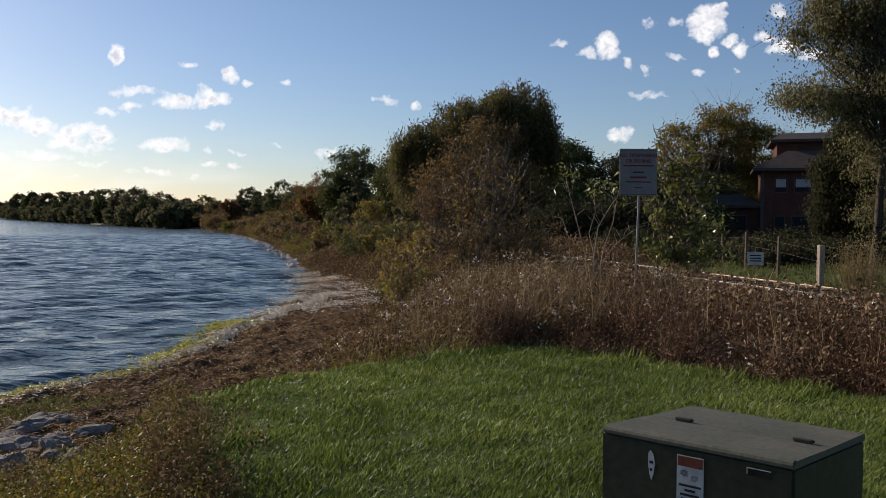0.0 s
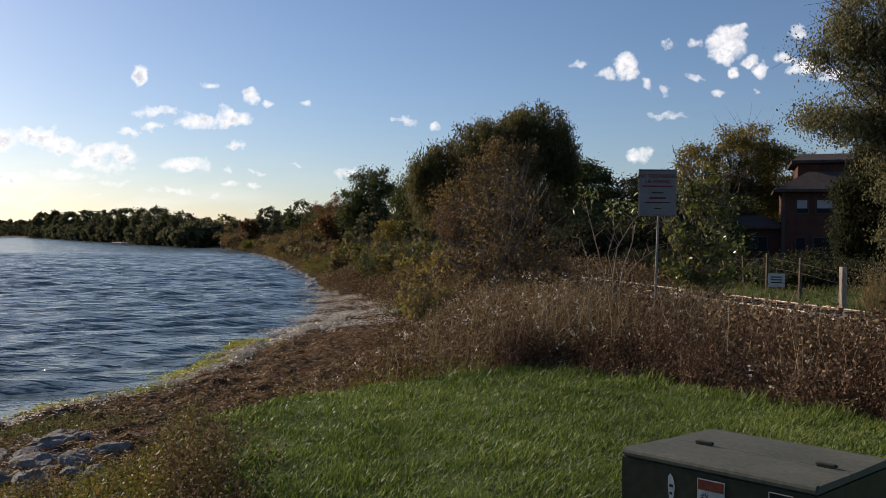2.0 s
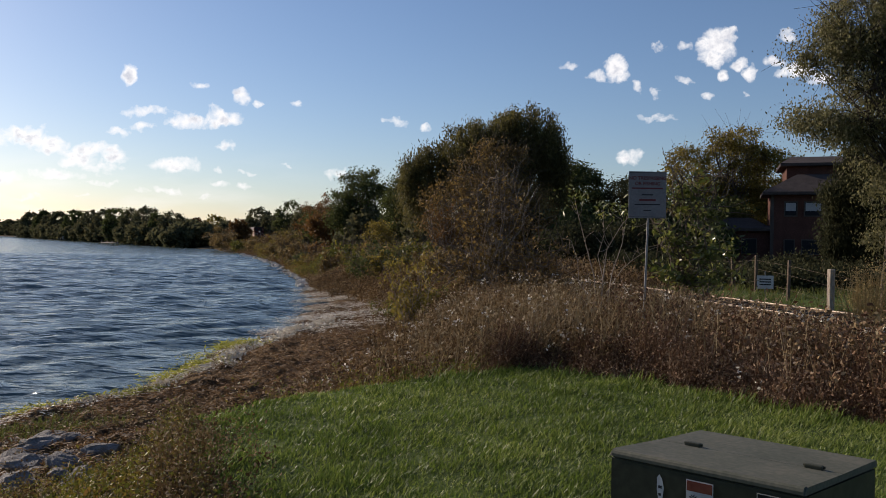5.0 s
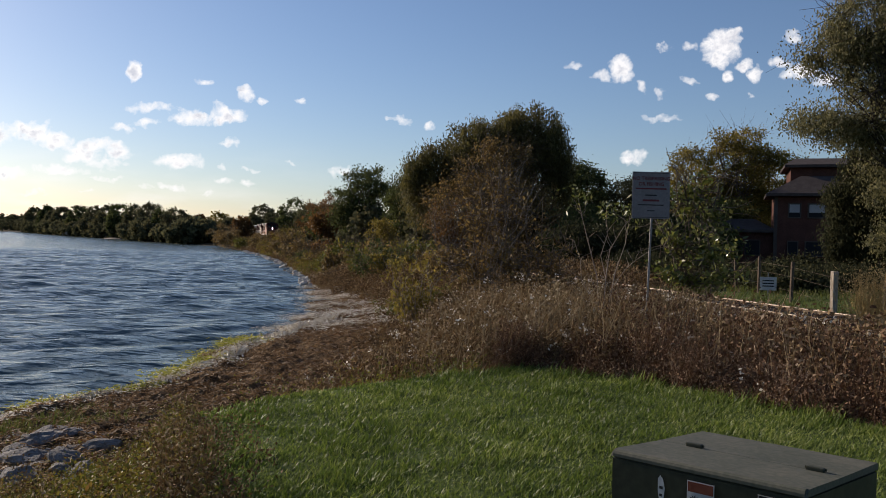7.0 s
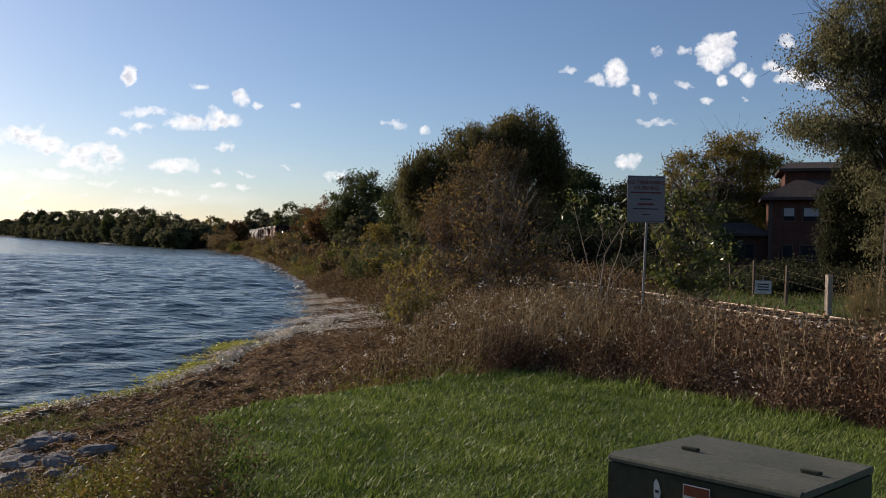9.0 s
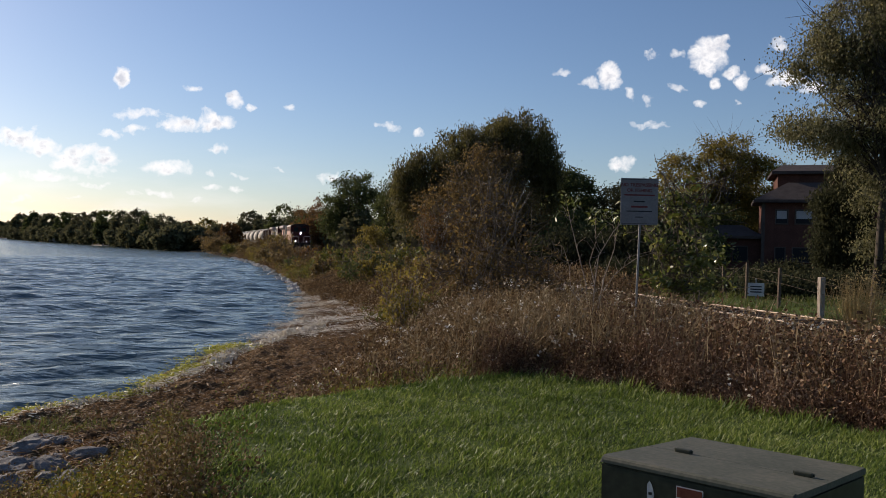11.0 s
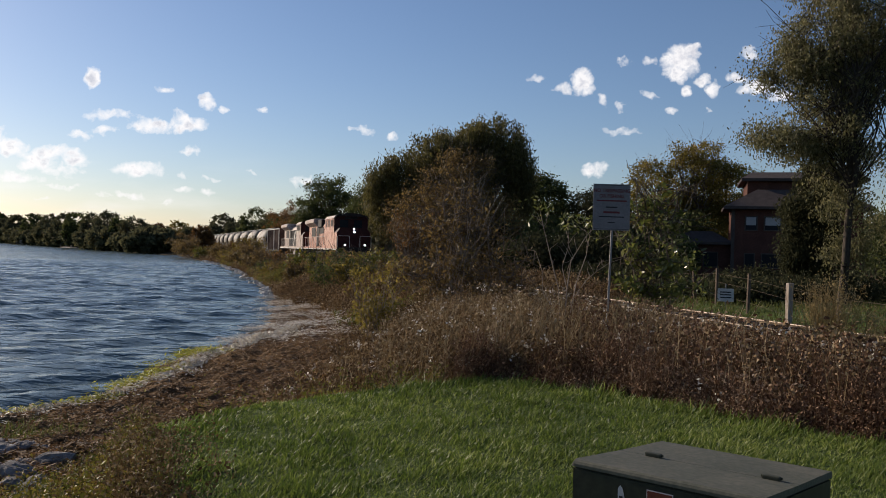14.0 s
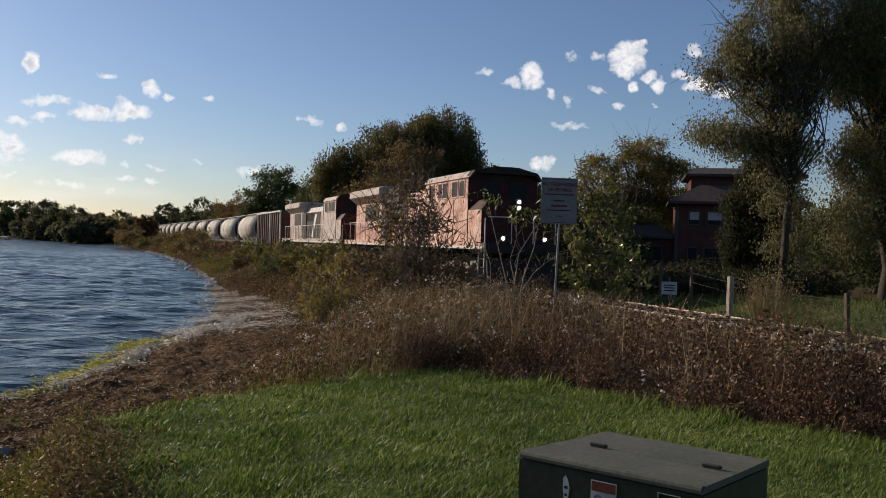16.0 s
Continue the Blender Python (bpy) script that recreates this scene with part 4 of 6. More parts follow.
def trees():
    def at(x, y):
        return (x, y, gz(x, y) - 0.05)
    tree("willow_tree", "large drooping weeping willow with dark olive leaves", at(7.6, 80), 7.5,
         [(0.4, 0, 12.6, 3.6, 4, 2.4), (-4.6, -1, 10.9, 4.0, 4, 2.2), (-8.8, -1, 8.2, 3.2, 3, 2.6), (2.9, -0.5, 10.4, 1.6, 3, 3)], WILLOW, 71, 300, 300, 0.66, (0.09, 0.38), 5.0, radius=0.45)
    tree("brown_bush", "tall multi-stemmed bush with thinning brown leaves", at(4.4, 72), 2.6,
         [(0.2, 0, 7.0, 3.7, 3.3, 3.4), (-3.0, -0.6, 4.2, 3.2, 3.0, 3.0), (3.0, 0, 4.4, 3.0, 2.8, 3.2)], BUSH, 72, 300, 70, 0.8, (0.13, 0.24), 0, BARK, 0.16, "bush", 200)
    stem_fan("bare_stems", "grey leafless stems of an old thicket beyond the rails", at(4.6, 69.5), 64, 9.2, 3.6, 0.055, 3, (0.13, 0.24), BUSH, GREY_BARK, 172)
    stem_fan("bare_stems", "grey leafless stems of an old thicket beyond the rails", at(0.6, 68), 40, 5.6, 2.6, 0.045, 4, (0.13, 0.22), ORANGE, GREY_BARK, 173)
    tree("green_tree", "dark green broadleaf tree beyond the track", at(-12.3, 131), 4, [(0, 0, 8.3, 4.7, 4.5, 4.9), (-1.6, 0, 5.7, 3.4, 3, 3.4)], OAK, 73, 150, 150, 1.0, (0.2, 0.32), radius=0.3)
    tree("green_tree", "dark green broadleaf tree beside the willow", at(-4.4, 112), 3.5, [(0, 0, 6.3, 3.6, 3.6, 3.8)], OAK, 74, 100, 150, 1.0, (0.2, 0.32), radius=0.3)
    tree("orange_tree", "small tree with orange-brown autumn leaves", at(-23.6, 170), 3.2, [(0, 0, 6.4, 3.9, 3.9, 4.4), (3.6, 0, 4.8, 3.9, 3.6, 3.6)], ORANGE, 75, 80, 120, 0.9, (0.2, 0.3), radius=0.2)
    tree("yellow_shrub", "yellow-green shrub beyond the track", at(-7.4, 102), 1.2, [(0, 0, 2.2, 1.9, 1.8, 2.0)], YELLOW, 76, 40, 100, 0.7, (0.16, 0.24), radius=0.1, category="shrub")
    for i, (x, y, h, w, mt) in enumerate([(-21.5, 172, 7.8, 4.5, FAR_WOOD), (-26.5, 186, 8.0, 5.0, ORANGE), (-24.5, 178, 8.2, 5, OAK), (-20, 150, 6.8, 4, ORANGE)]):
        tree("lakeside_tree", "lakeside tree with dark autumn leaves", at(x, y), h * 0.35, [(0, 0, h * 0.6, w, w, h * 0.42), (w * 0.6, 0, h * 0.42, w * 0.6, w * 0.6, h * 0.33)], mt, 80 + i, 90, 100, 1.0, (0.3, 0.45), radius=0.25, group="lakeside trees")
    # full round crowns on the headland and behind the far track: slope across, slope of the top, half width, how far (0: on the shore)
    crowns = [(-0.485, 0.0245, 0.011, 0), (-0.470, 0.0262, 0.010, 0), (-0.462, 0.0215, 0.010, 0), (-0.452, 0.0255, 0.012, 0), (-0.431, 0.0285, 0.014, 0),
              (-0.413, 0.027, 0.012, 0), (-0.398, 0.029, 0.013, 0), (-0.383, 0.0314, 0.014, 0), (-0.366, 0.0295, 0.013, 0), (-0.348, 0.0323, 0.016, 0),
              (-0.335, 0.025, 0.011, 0), (-0.318, 0.0262, 0.017, 0), (-0.300, 0.018, 0.010, 200), (-0.290, 0.0202, 0.010, 205), (-0.267, 0.0228, 0.015, 188),
              (-0.252, 0.0165, 0.012, 182), (-0.238, 0.019, 0.012, 168), (-0.214, 0.0335, 0.016, 450), (-0.198, 0.025, 0.014, 400), (-0.177, 0.0415, 0.018, 300), (-0.157, 0.037, 0.016, 232)]
    for i, (u, top, half, far) in enumerate(crowns):
        y = far
        if not far:
            ys = np.arange(170, 480, 1.0)
            y = float(ys[np.argmax(u * ys > shore_x(ys) + 5.0)])
        base = at(u * y, y)
        h, w = 1.6 + top * y - base[2], half * y
        mt = (FAR_WOOD, OAK, FAR_WOOD, YELLOW, ORANGE)[{13: 4, 14: 3, 16: 4}.get(i, i % 3)]
        tree("lakeside_tree", "rounded lakeside tree across the bay", base, h * 0.4, [(0, 0, h * 0.55, w, w, h * 0.43), (-w * 0.5, 0, h * 0.36, w * 0.7, w * 0.7, h * 0.34), (w * 0.5, 0, h * 0.38, w * 0.7, w * 0.7, h * 0.34)],
             mt, 900 + i, 230, 34, 0.06 * h + 0.1, (0.0014 * y, 0.0021 * y), radius=0.25, group="lakeside trees", hollow=0.72)
    for i, (x, y, h, w, mt) in enumerate([(-36.5, 142, 3.2, 2.4, BUSH), (-34.6, 136, 2.8, 1.8, BUSH), (-30.6, 130, 1.7, 1.5, WEED_GREEN), (-39.5, 152, 4.2, 3.0, BUSH),
                                          (-17.4, 94, 2.9, 1.8, YELLOW), (-22.8, 112, 2.2, 1.8, BUSH), (-15.0, 82, 2.1, 1.7, BUSH), (-26.4, 120, 2.3, 1.8, BUSH), (-12.2, 72, 1.6, 1.5, BUSH), (-6.0, 54, 1.5, 1.4, WEED_GREEN), (-1.4, 44, 1.6, 1.5, WEED_GREEN), (-3.4, 47, 1.5, 1.6, BUSH)]):
        tree("bank_shrub", "thin autumn shrub on the railway bank", at(x, y), h * 0.3, [(0, 0, h * 0.58, w, w, h * 0.42)], mt, 100 + i, 34, 55, 0.5, (0.13, 0.22), radius=0.05, category="shrub", twigs=20, group="shrubs on the bank")
    tree("green_tree", "mid-green tree behind the bushes", at(16.0, 97), 3.5, [(0, 0, 7.6, 3.2, 3, 3.2)], OAK, 121, 80, 150, 0.9, (0.2, 0.3), radius=0.28)
    tree("dark_tree", "dark spiky-topped tree with thin foliage", at(21.2, 92), 4, [(0, 0, 6.0, 3.4, 3, 3.6), (2, 0, 5, 3, 3, 3)], SPRUCE, 122, 110, 110, 0.8, (0.12, 0.4), radius=0.25)
    tree("golden_tree", "tall tree with golden-green leaves behind the house", at(27.0, 79), 5, [(0.5, 0, 9.6, 3.4, 3, 3.2), (-3.9, 0, 7.4, 2.4, 3, 3.6), (4.2, 0, 8.2, 2.8, 3, 2.8), (0, 0, 5.5, 4.5, 3, 3.0)], YELLOW, 123, 280, 150, 0.8, (0.13, 0.24), radius=0.35, twigs=90)
    for i, (x, y, h, w) in enumerate([(11.5, 66, 4.4, 3.2), (16.5, 68, 5.0, 3.6), (20.6, 70, 6.2, 3.4), (14, 60, 3.2, 2.6), (19, 62, 3.8, 2.8), (9.6, 58, 3.0, 2.4), (24, 74, 6.5, 3.2), (8, 74, 4.0, 3.4)]):
        tree("dark_bush", "dense dark bush in shade beyond the track", at(x, y), h * 0.3, [(0, 0, h * 0.52, w, w, h * 0.5)], SPRUCE if i % 2 else OAK, 130 + i, 70, 110, 0.8, (0.16, 0.26), radius=0.12, category="bush", group="dark bushes")
    tree("silver_tree", "tall broad grey-green tree in leafy tiers beside the house", at(15.9, 30), 8.2,
         [(-0.5, 0, 9.8, 2.1, 2.0, 1.6), (1.4, 0, 10.4, 1.9, 2, 2.0), (-2.2, 0, 8.9, 1.2, 1.4, 0.9), (-2.0, 0, 6.1, 1.5, 1.6, 0.75), (-0.3, 0, 6.2, 1.6, 1.6, 1.0),
          (-1.0, 0, 12.6, 2.2, 2, 1.6), (1.4, 0, 13.4, 2.4, 2, 1.8), (0.4, 0, 8.0, 1.1, 1.2, 1.0), (-0.1, 0, 4.3, 0.9, 0.9, 1.2), (0.1, 0, 2.6, 0.7, 0.7, 1.2), (-0.7, 0, 7.7, 1.4, 1.4, 0.9)], SILVER, 141, 310, 340, 0.6, (0.055, 0.12), 0.4, bark=DARK_BARK, radius=0.13, twigs=30)
    tree("silver_tree", "tall grey-green tree with a leaning trunk and hanging boughs", at(20.0, 30), 8.0,
         [(0.0, 0, 10.2, 2.2, 2, 2.8), (-1.6, 0, 8.7, 1.1, 1.3, 1.2), (-1.3, 0, 5.4, 1.2, 1.3, 1.3), (1.0, 0, 6.2, 2.1, 2, 2.8), (-1.4, 0, 3.4, 1.3, 1.3, 1.1), (0.6, 0, 3.6, 1.9, 1.8, 1.3), (0.5, 0, 13.6, 2.4, 2, 2.0)], SILVER, 144, 300, 330, 0.6, (0.06, 0.13), 0.7, bark=DARK_BARK, radius=0.2, twigs=30)
    tree("spruce_tree", "dark drooping evergreen boughs beside the house", at(17.5, 35), 5.6,
         [(0, 0, 5.2, 0.8, 0.8, 1.0), (-0.3, 0, 3.9, 1.2, 1.2, 1.2), (-0.2, 0, 2.4, 1.3, 1.2, 1.3)], SPRUCE, 142, 150, 170, 0.4, (0.06, 0.2), 0.6, radius=0.14)
    for i, (x, y, h, w) in enumerate([(12.6, 30.5, 1.3, 1.3), (14.2, 31.5, 1.5, 1.5), (16.2, 33.0, 1.7, 1.6), (13.0, 34.5, 1.6, 1.6), (18.2, 35.0, 1.9, 1.8), (15.2, 37, 2.0, 2.0), (20.8, 36.5, 2.0, 1.8), (12.0, 39, 2.0, 2.0), (10.2, 44, 2.4, 2.2), (17.6, 41, 2.4, 2.2)]):
        h = 0.62 * h
        tree("dark_bush", "low dark bush in shade before the house", at(x, y), h * 0.3, [(0, 0, h * 0.5, w, w, h * 0.5)], SPRUCE, 170 + i, 60, 90, 0.4, (0.09, 0.16), radius=0.06, category="bush", group="dark bushes")
    tree("dark_bush", "dense dark bush in shade beyond the track", at(27.5, 42), 1.5, [(0, 0, 3.0, 4, 3, 2.8)], OAK, 143, 90, 110, 0.8, (0.12, 0.22), radius=0.12, category="bush", group="dark bushes")
    # by the sign
    tree("leafy_shrub", "sunlit shrub with glossy yellow-green leaves", at(5.5, 19.0), 1.4, [(0, 0, 1.9, 0.85, 0.8, 1.3), (0.35, 0, 2.7, 0.5, 0.5, 0.7), (0.4, 0, 1.1, 1.0, 0.8, 0.8)], SHRUB, 151, 74, 28, 0.26, (0.075, 0.16), 0, BARK, 0.04, "shrub", 60)
    pale_shrub(at(2.78, 14.6))
    for i, (x, y, n, h, r, mt) in enumerate([(-2.2, 36, 26, 1.5, 1.1, YELLOW), (-0.4, 33, 26, 1.4, 1.2, BUSH), (0.9, 36, 30, 1.6, 1.3, BUSH), (-4.2, 42, 26, 1.7, 1.2, WEED_GREEN), (2.0, 30, 26, 1.3, 1.1, BUSH),
                                             (-6.4, 50, 24, 1.8, 1.3, BUSH), (-9.2, 61, 24, 2.0, 1.4, ORANGE), (-11.6, 68, 24, 2.2, 1.5, BUSH), (-16.0, 88, 24, 2.8, 1.6, BUSH), (-19.4, 101, 24, 2.6, 1.7, ORANGE)]):
        stem_fan("bank_brush", "brown brush of thin stems on the lake bank", at(x, y), n, h, r, 0.014 + 0.0002 * y, 7, (0.05 + 0.0007 * y, 0.1 + 0.0012 * y), mt, GREY_BARK, 640 + i)
    spots = rng_of(611)
    for i in range(26):
        y = 31 + 3.0 * i + spots.uniform(-1, 1)
        side = spots.uniform(1.6, 2.6) if y > 55 else spots.uniform(2.4, 5.6)
        h, w = spots.uniform(1.0, 1.6) * (1.15 if y < 60 else 1.0), spots.uniform(1.0, 1.6)
        tree("low_bush", "low tangled olive-brown bush on the lake bank", at(float(shore_x(y)) + side, y), h * 0.3,
             [(0, 0, h * 0.5, w, w, h * 0.5)], (BUSH, YELLOW, OAK)[i % 3], 620 + i, 40, 60, 0.34, (0.07, 0.14),
             radius=0.03, category="bush", twigs=16, group="low bushes on the bank")
    tree("thin_bush", "sparse brown bush with bare twigs and small leaves", at(1.5, 20.5), 0.5, [(0, 0, 1.3, 1.5, 1.0, 1.1), (-0.3, 0, 2.3, 1.0, 0.8, 0.9), (0.6, 0, 0.8, 1.7, 1.0, 0.8)], BUSH, 153, 150, 26, 0.24, (0.05, 0.1), 0, BARK, 0.03, "bush", 120)
    stem_fan("thin_bush", "sparse brown bush with long bare leaning stems", at(1.0, 20.0), 26, 3.3, 1.0, 0.02, 3, (0.05, 0.11), BUSH, GREY_BARK, 174, (0.16, 0.0))
    stem_fan("thin_bush", "low olive bush with yellowing leaves among weeds", at(-0.6, 18.5), 30, 1.9, 1.0, 0.014, 4, (0.045, 0.09), YELLOW, GREY_BARK, 175)
    for x, y, h, k in ((8.15, 16.0, 1.6, 460), (8.75, 15.4, 1.15, 280), (9.6, 15.0, 1.0, 220)):
        rng = rng_of(int(x * 100))
        ob = root("grass_tuft", "tall tan ornamental grass clump beside the rails", "grass", pose(*at(x, y)), "tan grass clumps")
        foot = rng.normal(size=(k, 3)) * 0.09
        foot[:, 2] = 0
        tip = foot * 3.2 + np.stack([rng.normal(size=k) * 0.12 + 0.08, rng.normal(size=k) * 0.12, h * rng.uniform(0.55, 1.05, k)], 1)
        plume = np.repeat(tip, 4, 0) + rng.normal(size=(k * 4, 3)) * np.array([0.03, 0.03, 0.09])
        np_part("foliage", *merge(strips(foot, tip, 0.009, rng, 0.04), diamonds(plume, 0.015, 0.06, rng)), STRAW, ob)


def far_woods():
    """Wooded far shore of the bay."""
    rng = rng_of(161)
    pts = []
    for i in range(170):
        f = rng.random()
        y = 176 + 310 * f ** 1.1
        x = min(float(shore_x(y)) + rng.uniform(2, 16), -0.285 * y - rng.uniform(0, 4))
        h = rng.uniform(3.6, 5.4) * (1 + 0.5 * f)
        w = rng.uniform(3.0, 5.0)
        c = blob_points(rng, 30, (x, y, gz(x, y) + h * 0.45), (w, w, h * 0.46), 0.7)
        pts.append(np.repeat(c, 40, 0) + rng.normal(size=(1200, 3)) * 0.4)
    deep = []
    for i in range(110):
        y = rng.uniform(540, 640)
        x = -y * (0.36 + 0.4 * (i + rng.random()) / 110)
        h = rng.uniform(9.6, 10.8)
        c = blob_points(rng, 26, (x, y, h * 0.45), (9, 8, h * 0.5))
        deep.append(np.repeat(c, 26, 0) + rng.normal(size=(676, 3)) * 0.5)
    stuff("distant_woods", "low hazy woods at the head of the lake", "woods", [diamonds(np.concatenate(deep), 1.3, 1.7, rng)], FAR_WOOD)
    c = np.concatenate(pts)
    v, f = diamonds(c, 0.62, 0.85, rng)
    stuff("far_woods", "dark wooded shore across the bay", "woods", [(v, f)], FAR_WOOD)
    # low brush and hidden depth behind the trees by the track
    pts = []
    for i in range(120):
        y = rng.uniform(105, 330)
        x = float(track_x(y)) + rng.uniform(5.5, 26) + (y - 100) * 0.05
        h = rng.uniform(3.2, 6.5)
        c = blob_points(rng, 22, (x, y, h * 0.5 - 0.6), (3.5, 3.5, h * 0.5))
        pts.append(np.repeat(c, 26, 0) + rng.normal(size=(572, 3)) * 0.7)
    for i in range(70):
        x = rng.uniform(6, 110)
        y = rng.uniform(105, 150) + x * 0.2
        h = rng.uniform(6, 10)
        c = blob_points(rng, 26, (x, y, h * 0.5 - 0.6), (4.5, 4, h * 0.5))
        pts.append(np.repeat(c, 26, 0) + rng.normal(size=(676, 3)) * 0.8)
    c = np.concatenate(pts)
    stuff("background_woods", "dark woods behind the track and house", "woods", [diamonds(c, 0.55, 0.75, rng)], FAR_WOOD)


trees()
far_woods()

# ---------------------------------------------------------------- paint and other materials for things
# Side red: sunlight is put into the pale tones; dark stains are weathering.
LOCO_RED = surface("weathered red paint, sunlit tone", [(0.1, 0.05, 0.04), (0.36, 0.18, 0.13), (0.54, 0.31, 0.23), (0.62, 0.42, 0.33), (0.66, 0.5, 0.4)], 1.3, 7, 0.55, bump=0.05)
# Front red: the same paint, with its shade put into the colour.
LOCO_SHADED = surface("shaded red front paint", [(0.03, 0.012, 0.011), (0.055, 0.02, 0.018), (0.08, 0.03, 0.026)], 1.2, 14, 0.6, bump=0.05)
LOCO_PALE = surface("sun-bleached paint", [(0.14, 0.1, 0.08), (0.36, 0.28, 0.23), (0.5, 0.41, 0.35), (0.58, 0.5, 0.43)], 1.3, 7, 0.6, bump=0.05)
LOCO_BLACK = surface("sooty black steel", [(0.012, 0.011, 0.011), (0.03, 0.027, 0.025), (0.06, 0.05, 0.045)], 1.5, 20, 0.7, bump=0.2)
TRUCK = surface("dusty grey truck steel", [(0.08, 0.07, 0.06), (0.18, 0.16, 0.14), (0.28, 0.25, 0.22)], 2, 20, 0.75, 0.2, bump=0.3)
HOPPER = surface("pale grey hopper paint", [(0.13, 0.11, 0.09), (0.27, 0.24, 0.2), (0.35, 0.32, 0.27), (0.42, 0.39, 0.34)], 0.7, 6, 0.65, bump=0.08)
BOXCAR = surface("brown boxcar paint", [(0.05, 0.03, 0.025), (0.1, 0.06, 0.05), (0.15, 0.1, 0.08)], 0.8, 12, 0.75, bump=0.1)
PALE_STEEL = surface("pale steel post", [(0.4, 0.37, 0.33), (0.55, 0.52, 0.47), (0.65, 0.62, 0.57)], 2, 20, 0.5, 0.2, bump=0.05)
GLASS = glass("dark glass", (0.02, 0.022, 0.025))
HEADLIGHT = glow("headlight", (1.0, 0.93, 0.85), 60)
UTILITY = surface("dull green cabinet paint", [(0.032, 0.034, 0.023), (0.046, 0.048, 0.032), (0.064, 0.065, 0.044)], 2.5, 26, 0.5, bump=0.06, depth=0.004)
LID = surface("paler grey-green lid", [(0.07, 0.075, 0.055), (0.105, 0.105, 0.08), (0.15, 0.14, 0.105)], 3.0, 40, 0.6, bump=0.1, depth=0.004)
WHITE = surface("white sign paint", [(0.36, 0.36, 0.37), (0.46, 0.46, 0.46), (0.55, 0.55, 0.54)], 4, 40, 0.5, bump=0.05)
SIGN_FACE = surface("dull sign face", [(0.14, 0.138, 0.142), (0.18, 0.176, 0.18), (0.22, 0.215, 0.22)], 4, 40, 0.6, bump=0.05)
RED_INK = surface("red ink", [(0.11, 0.03, 0.03), (0.15, 0.045, 0.045)], 5, 50, 0.6, bump=0)
DARK_INK = surface("dark ink", [(0.02, 0.02, 0.022), (0.04, 0.04, 0.042)], 5, 50, 0.6, bump=0)
ORANGE_INK = surface("faded orange warning ink", [(0.14, 0.04, 0.025), (0.2, 0.065, 0.04)], 5, 50, 0.6, bump=0)
GALV = surface("galvanised post", [(0.14, 0.13, 0.125), (0.22, 0.21, 0.2), (0.3, 0.29, 0.28)], 4, 50, 0.55, 0.3, bump=0.1)
POST_WOOD = surface("grey fence wood", [(0.15, 0.12, 0.09), (0.3, 0.25, 0.2), (0.42, 0.37, 0.3)], 3, 25, 0.9, stretch=(1, 1, 0.2))
OLD_POST = surface("dark old post wood", [(0.05, 0.035, 0.026), (0.1, 0.075, 0.055), (0.16, 0.12, 0.09)], 3, 25, 0.9, stretch=(1, 1, 0.2))
BRICK = surface("dark red siding", [(0.06, 0.028, 0.022), (0.085, 0.04, 0.03), (0.12, 0.058, 0.045)], 1.5, 12, 0.85, bump=0.2)
SHINGLE = surface("dark roof shingle", [(0.045, 0.036, 0.032), (0.065, 0.052, 0.047), (0.09, 0.074, 0.067)], 2, 18, 0.9, bump=0.4)
TRIM = surface("dark trim", [(0.05, 0.04, 0.035), (0.08, 0.065, 0.055), (0.1, 0.085, 0.075)], 2, 20, 0.7, bump=0.1)
CURTAIN = surface("pale blind", [(0.3, 0.3, 0.3), (0.4, 0.4, 0.4)], 2, 20, 0.9, bump=0.1)


# ---------------------------------------------------------------- track
def railway():
    ys = np.concatenate([np.arange(-30, 60, 1.0), np.arange(60, 780, 6.0)])
    prof = [(-2.7, -0.62), (-2.1, -0.4), (-1.6, -0.1), (-0.85, -0.06), (-0.7, -0.1), (0.7, -0.1), (0.85, -0.06), (1.6, -0.1), (2.1, -0.4), (2.7, -0.62)]
    v, f = [], []
    for y in ys:
        for a, b in prof:
            v.append((float(track_x(y)) + a, y + a * 0.25, float(rail_z(y)) + b))
    k = len(prof)
    for i in range(len(ys) - 1):
        for j in range(k - 1):
            f.append((i * k + j, i * k + j + 1, (i + 1) * k + j + 1, (i + 1) * k + j))
    bed = new("track_bed", np_mesh("track_bed", np.array(v), np.array(f), [BALLAST]))
    tagged(bed, "brown ballast bed of a single railway track", "track bed", kind="structure")
    # rails
    rp = [(-0.065, -0.17), (-0.065, -0.155), (-0.012, -0.13), (-0.012, -0.045), (-0.036, -0.035), (-0.036, -0.005), (-0.03, 0.0),
          (0.03, 0.0), (0.036, -0.005), (0.036, -0.035), (0.012, -0.045), (0.012, -0.13), (0.065, -0.155), (0.065, -0.17)]
    for side in (-0.75, 0.75):
        v, f = [], []
        for y in ys:
            for a, b in rp:
                v.append((float(track_x(y)) + side * 0.969 + a, y + side * 0.25, float(rail_z(y)) + b))
        k = len(rp)
        for i in range(len(ys) - 1):
            for j in range(k):
                f.append((i * k + j, i * k + (j + 1) % k, (i + 1) * k + (j + 1) % k, (i + 1) * k + j))
        r = new("rail", np_mesh("rail", np.array(v), np.array(f), [RAIL]))
        tagged(r, "worn steel rail with a bright rusty head", "rail", "rails", "structure")
    me = bpy.data.meshes.new("tie")
    bm = boxed(-1.3, 1.3, -0.11, 0.11, -0.25, -0.052, bevel=0.012)
    bm.to_mesh(me)
    bm.free()
    me.materials.append(TIE)
    for i in range(150):
        y = 8 + i * 0.53
        ob = new("tie", me)
        ob.parent = bed
        ob.matrix_basis = pose(float(track_x(y)), y, float(rail_z(y)), 0, 0, 14.36)


railway()


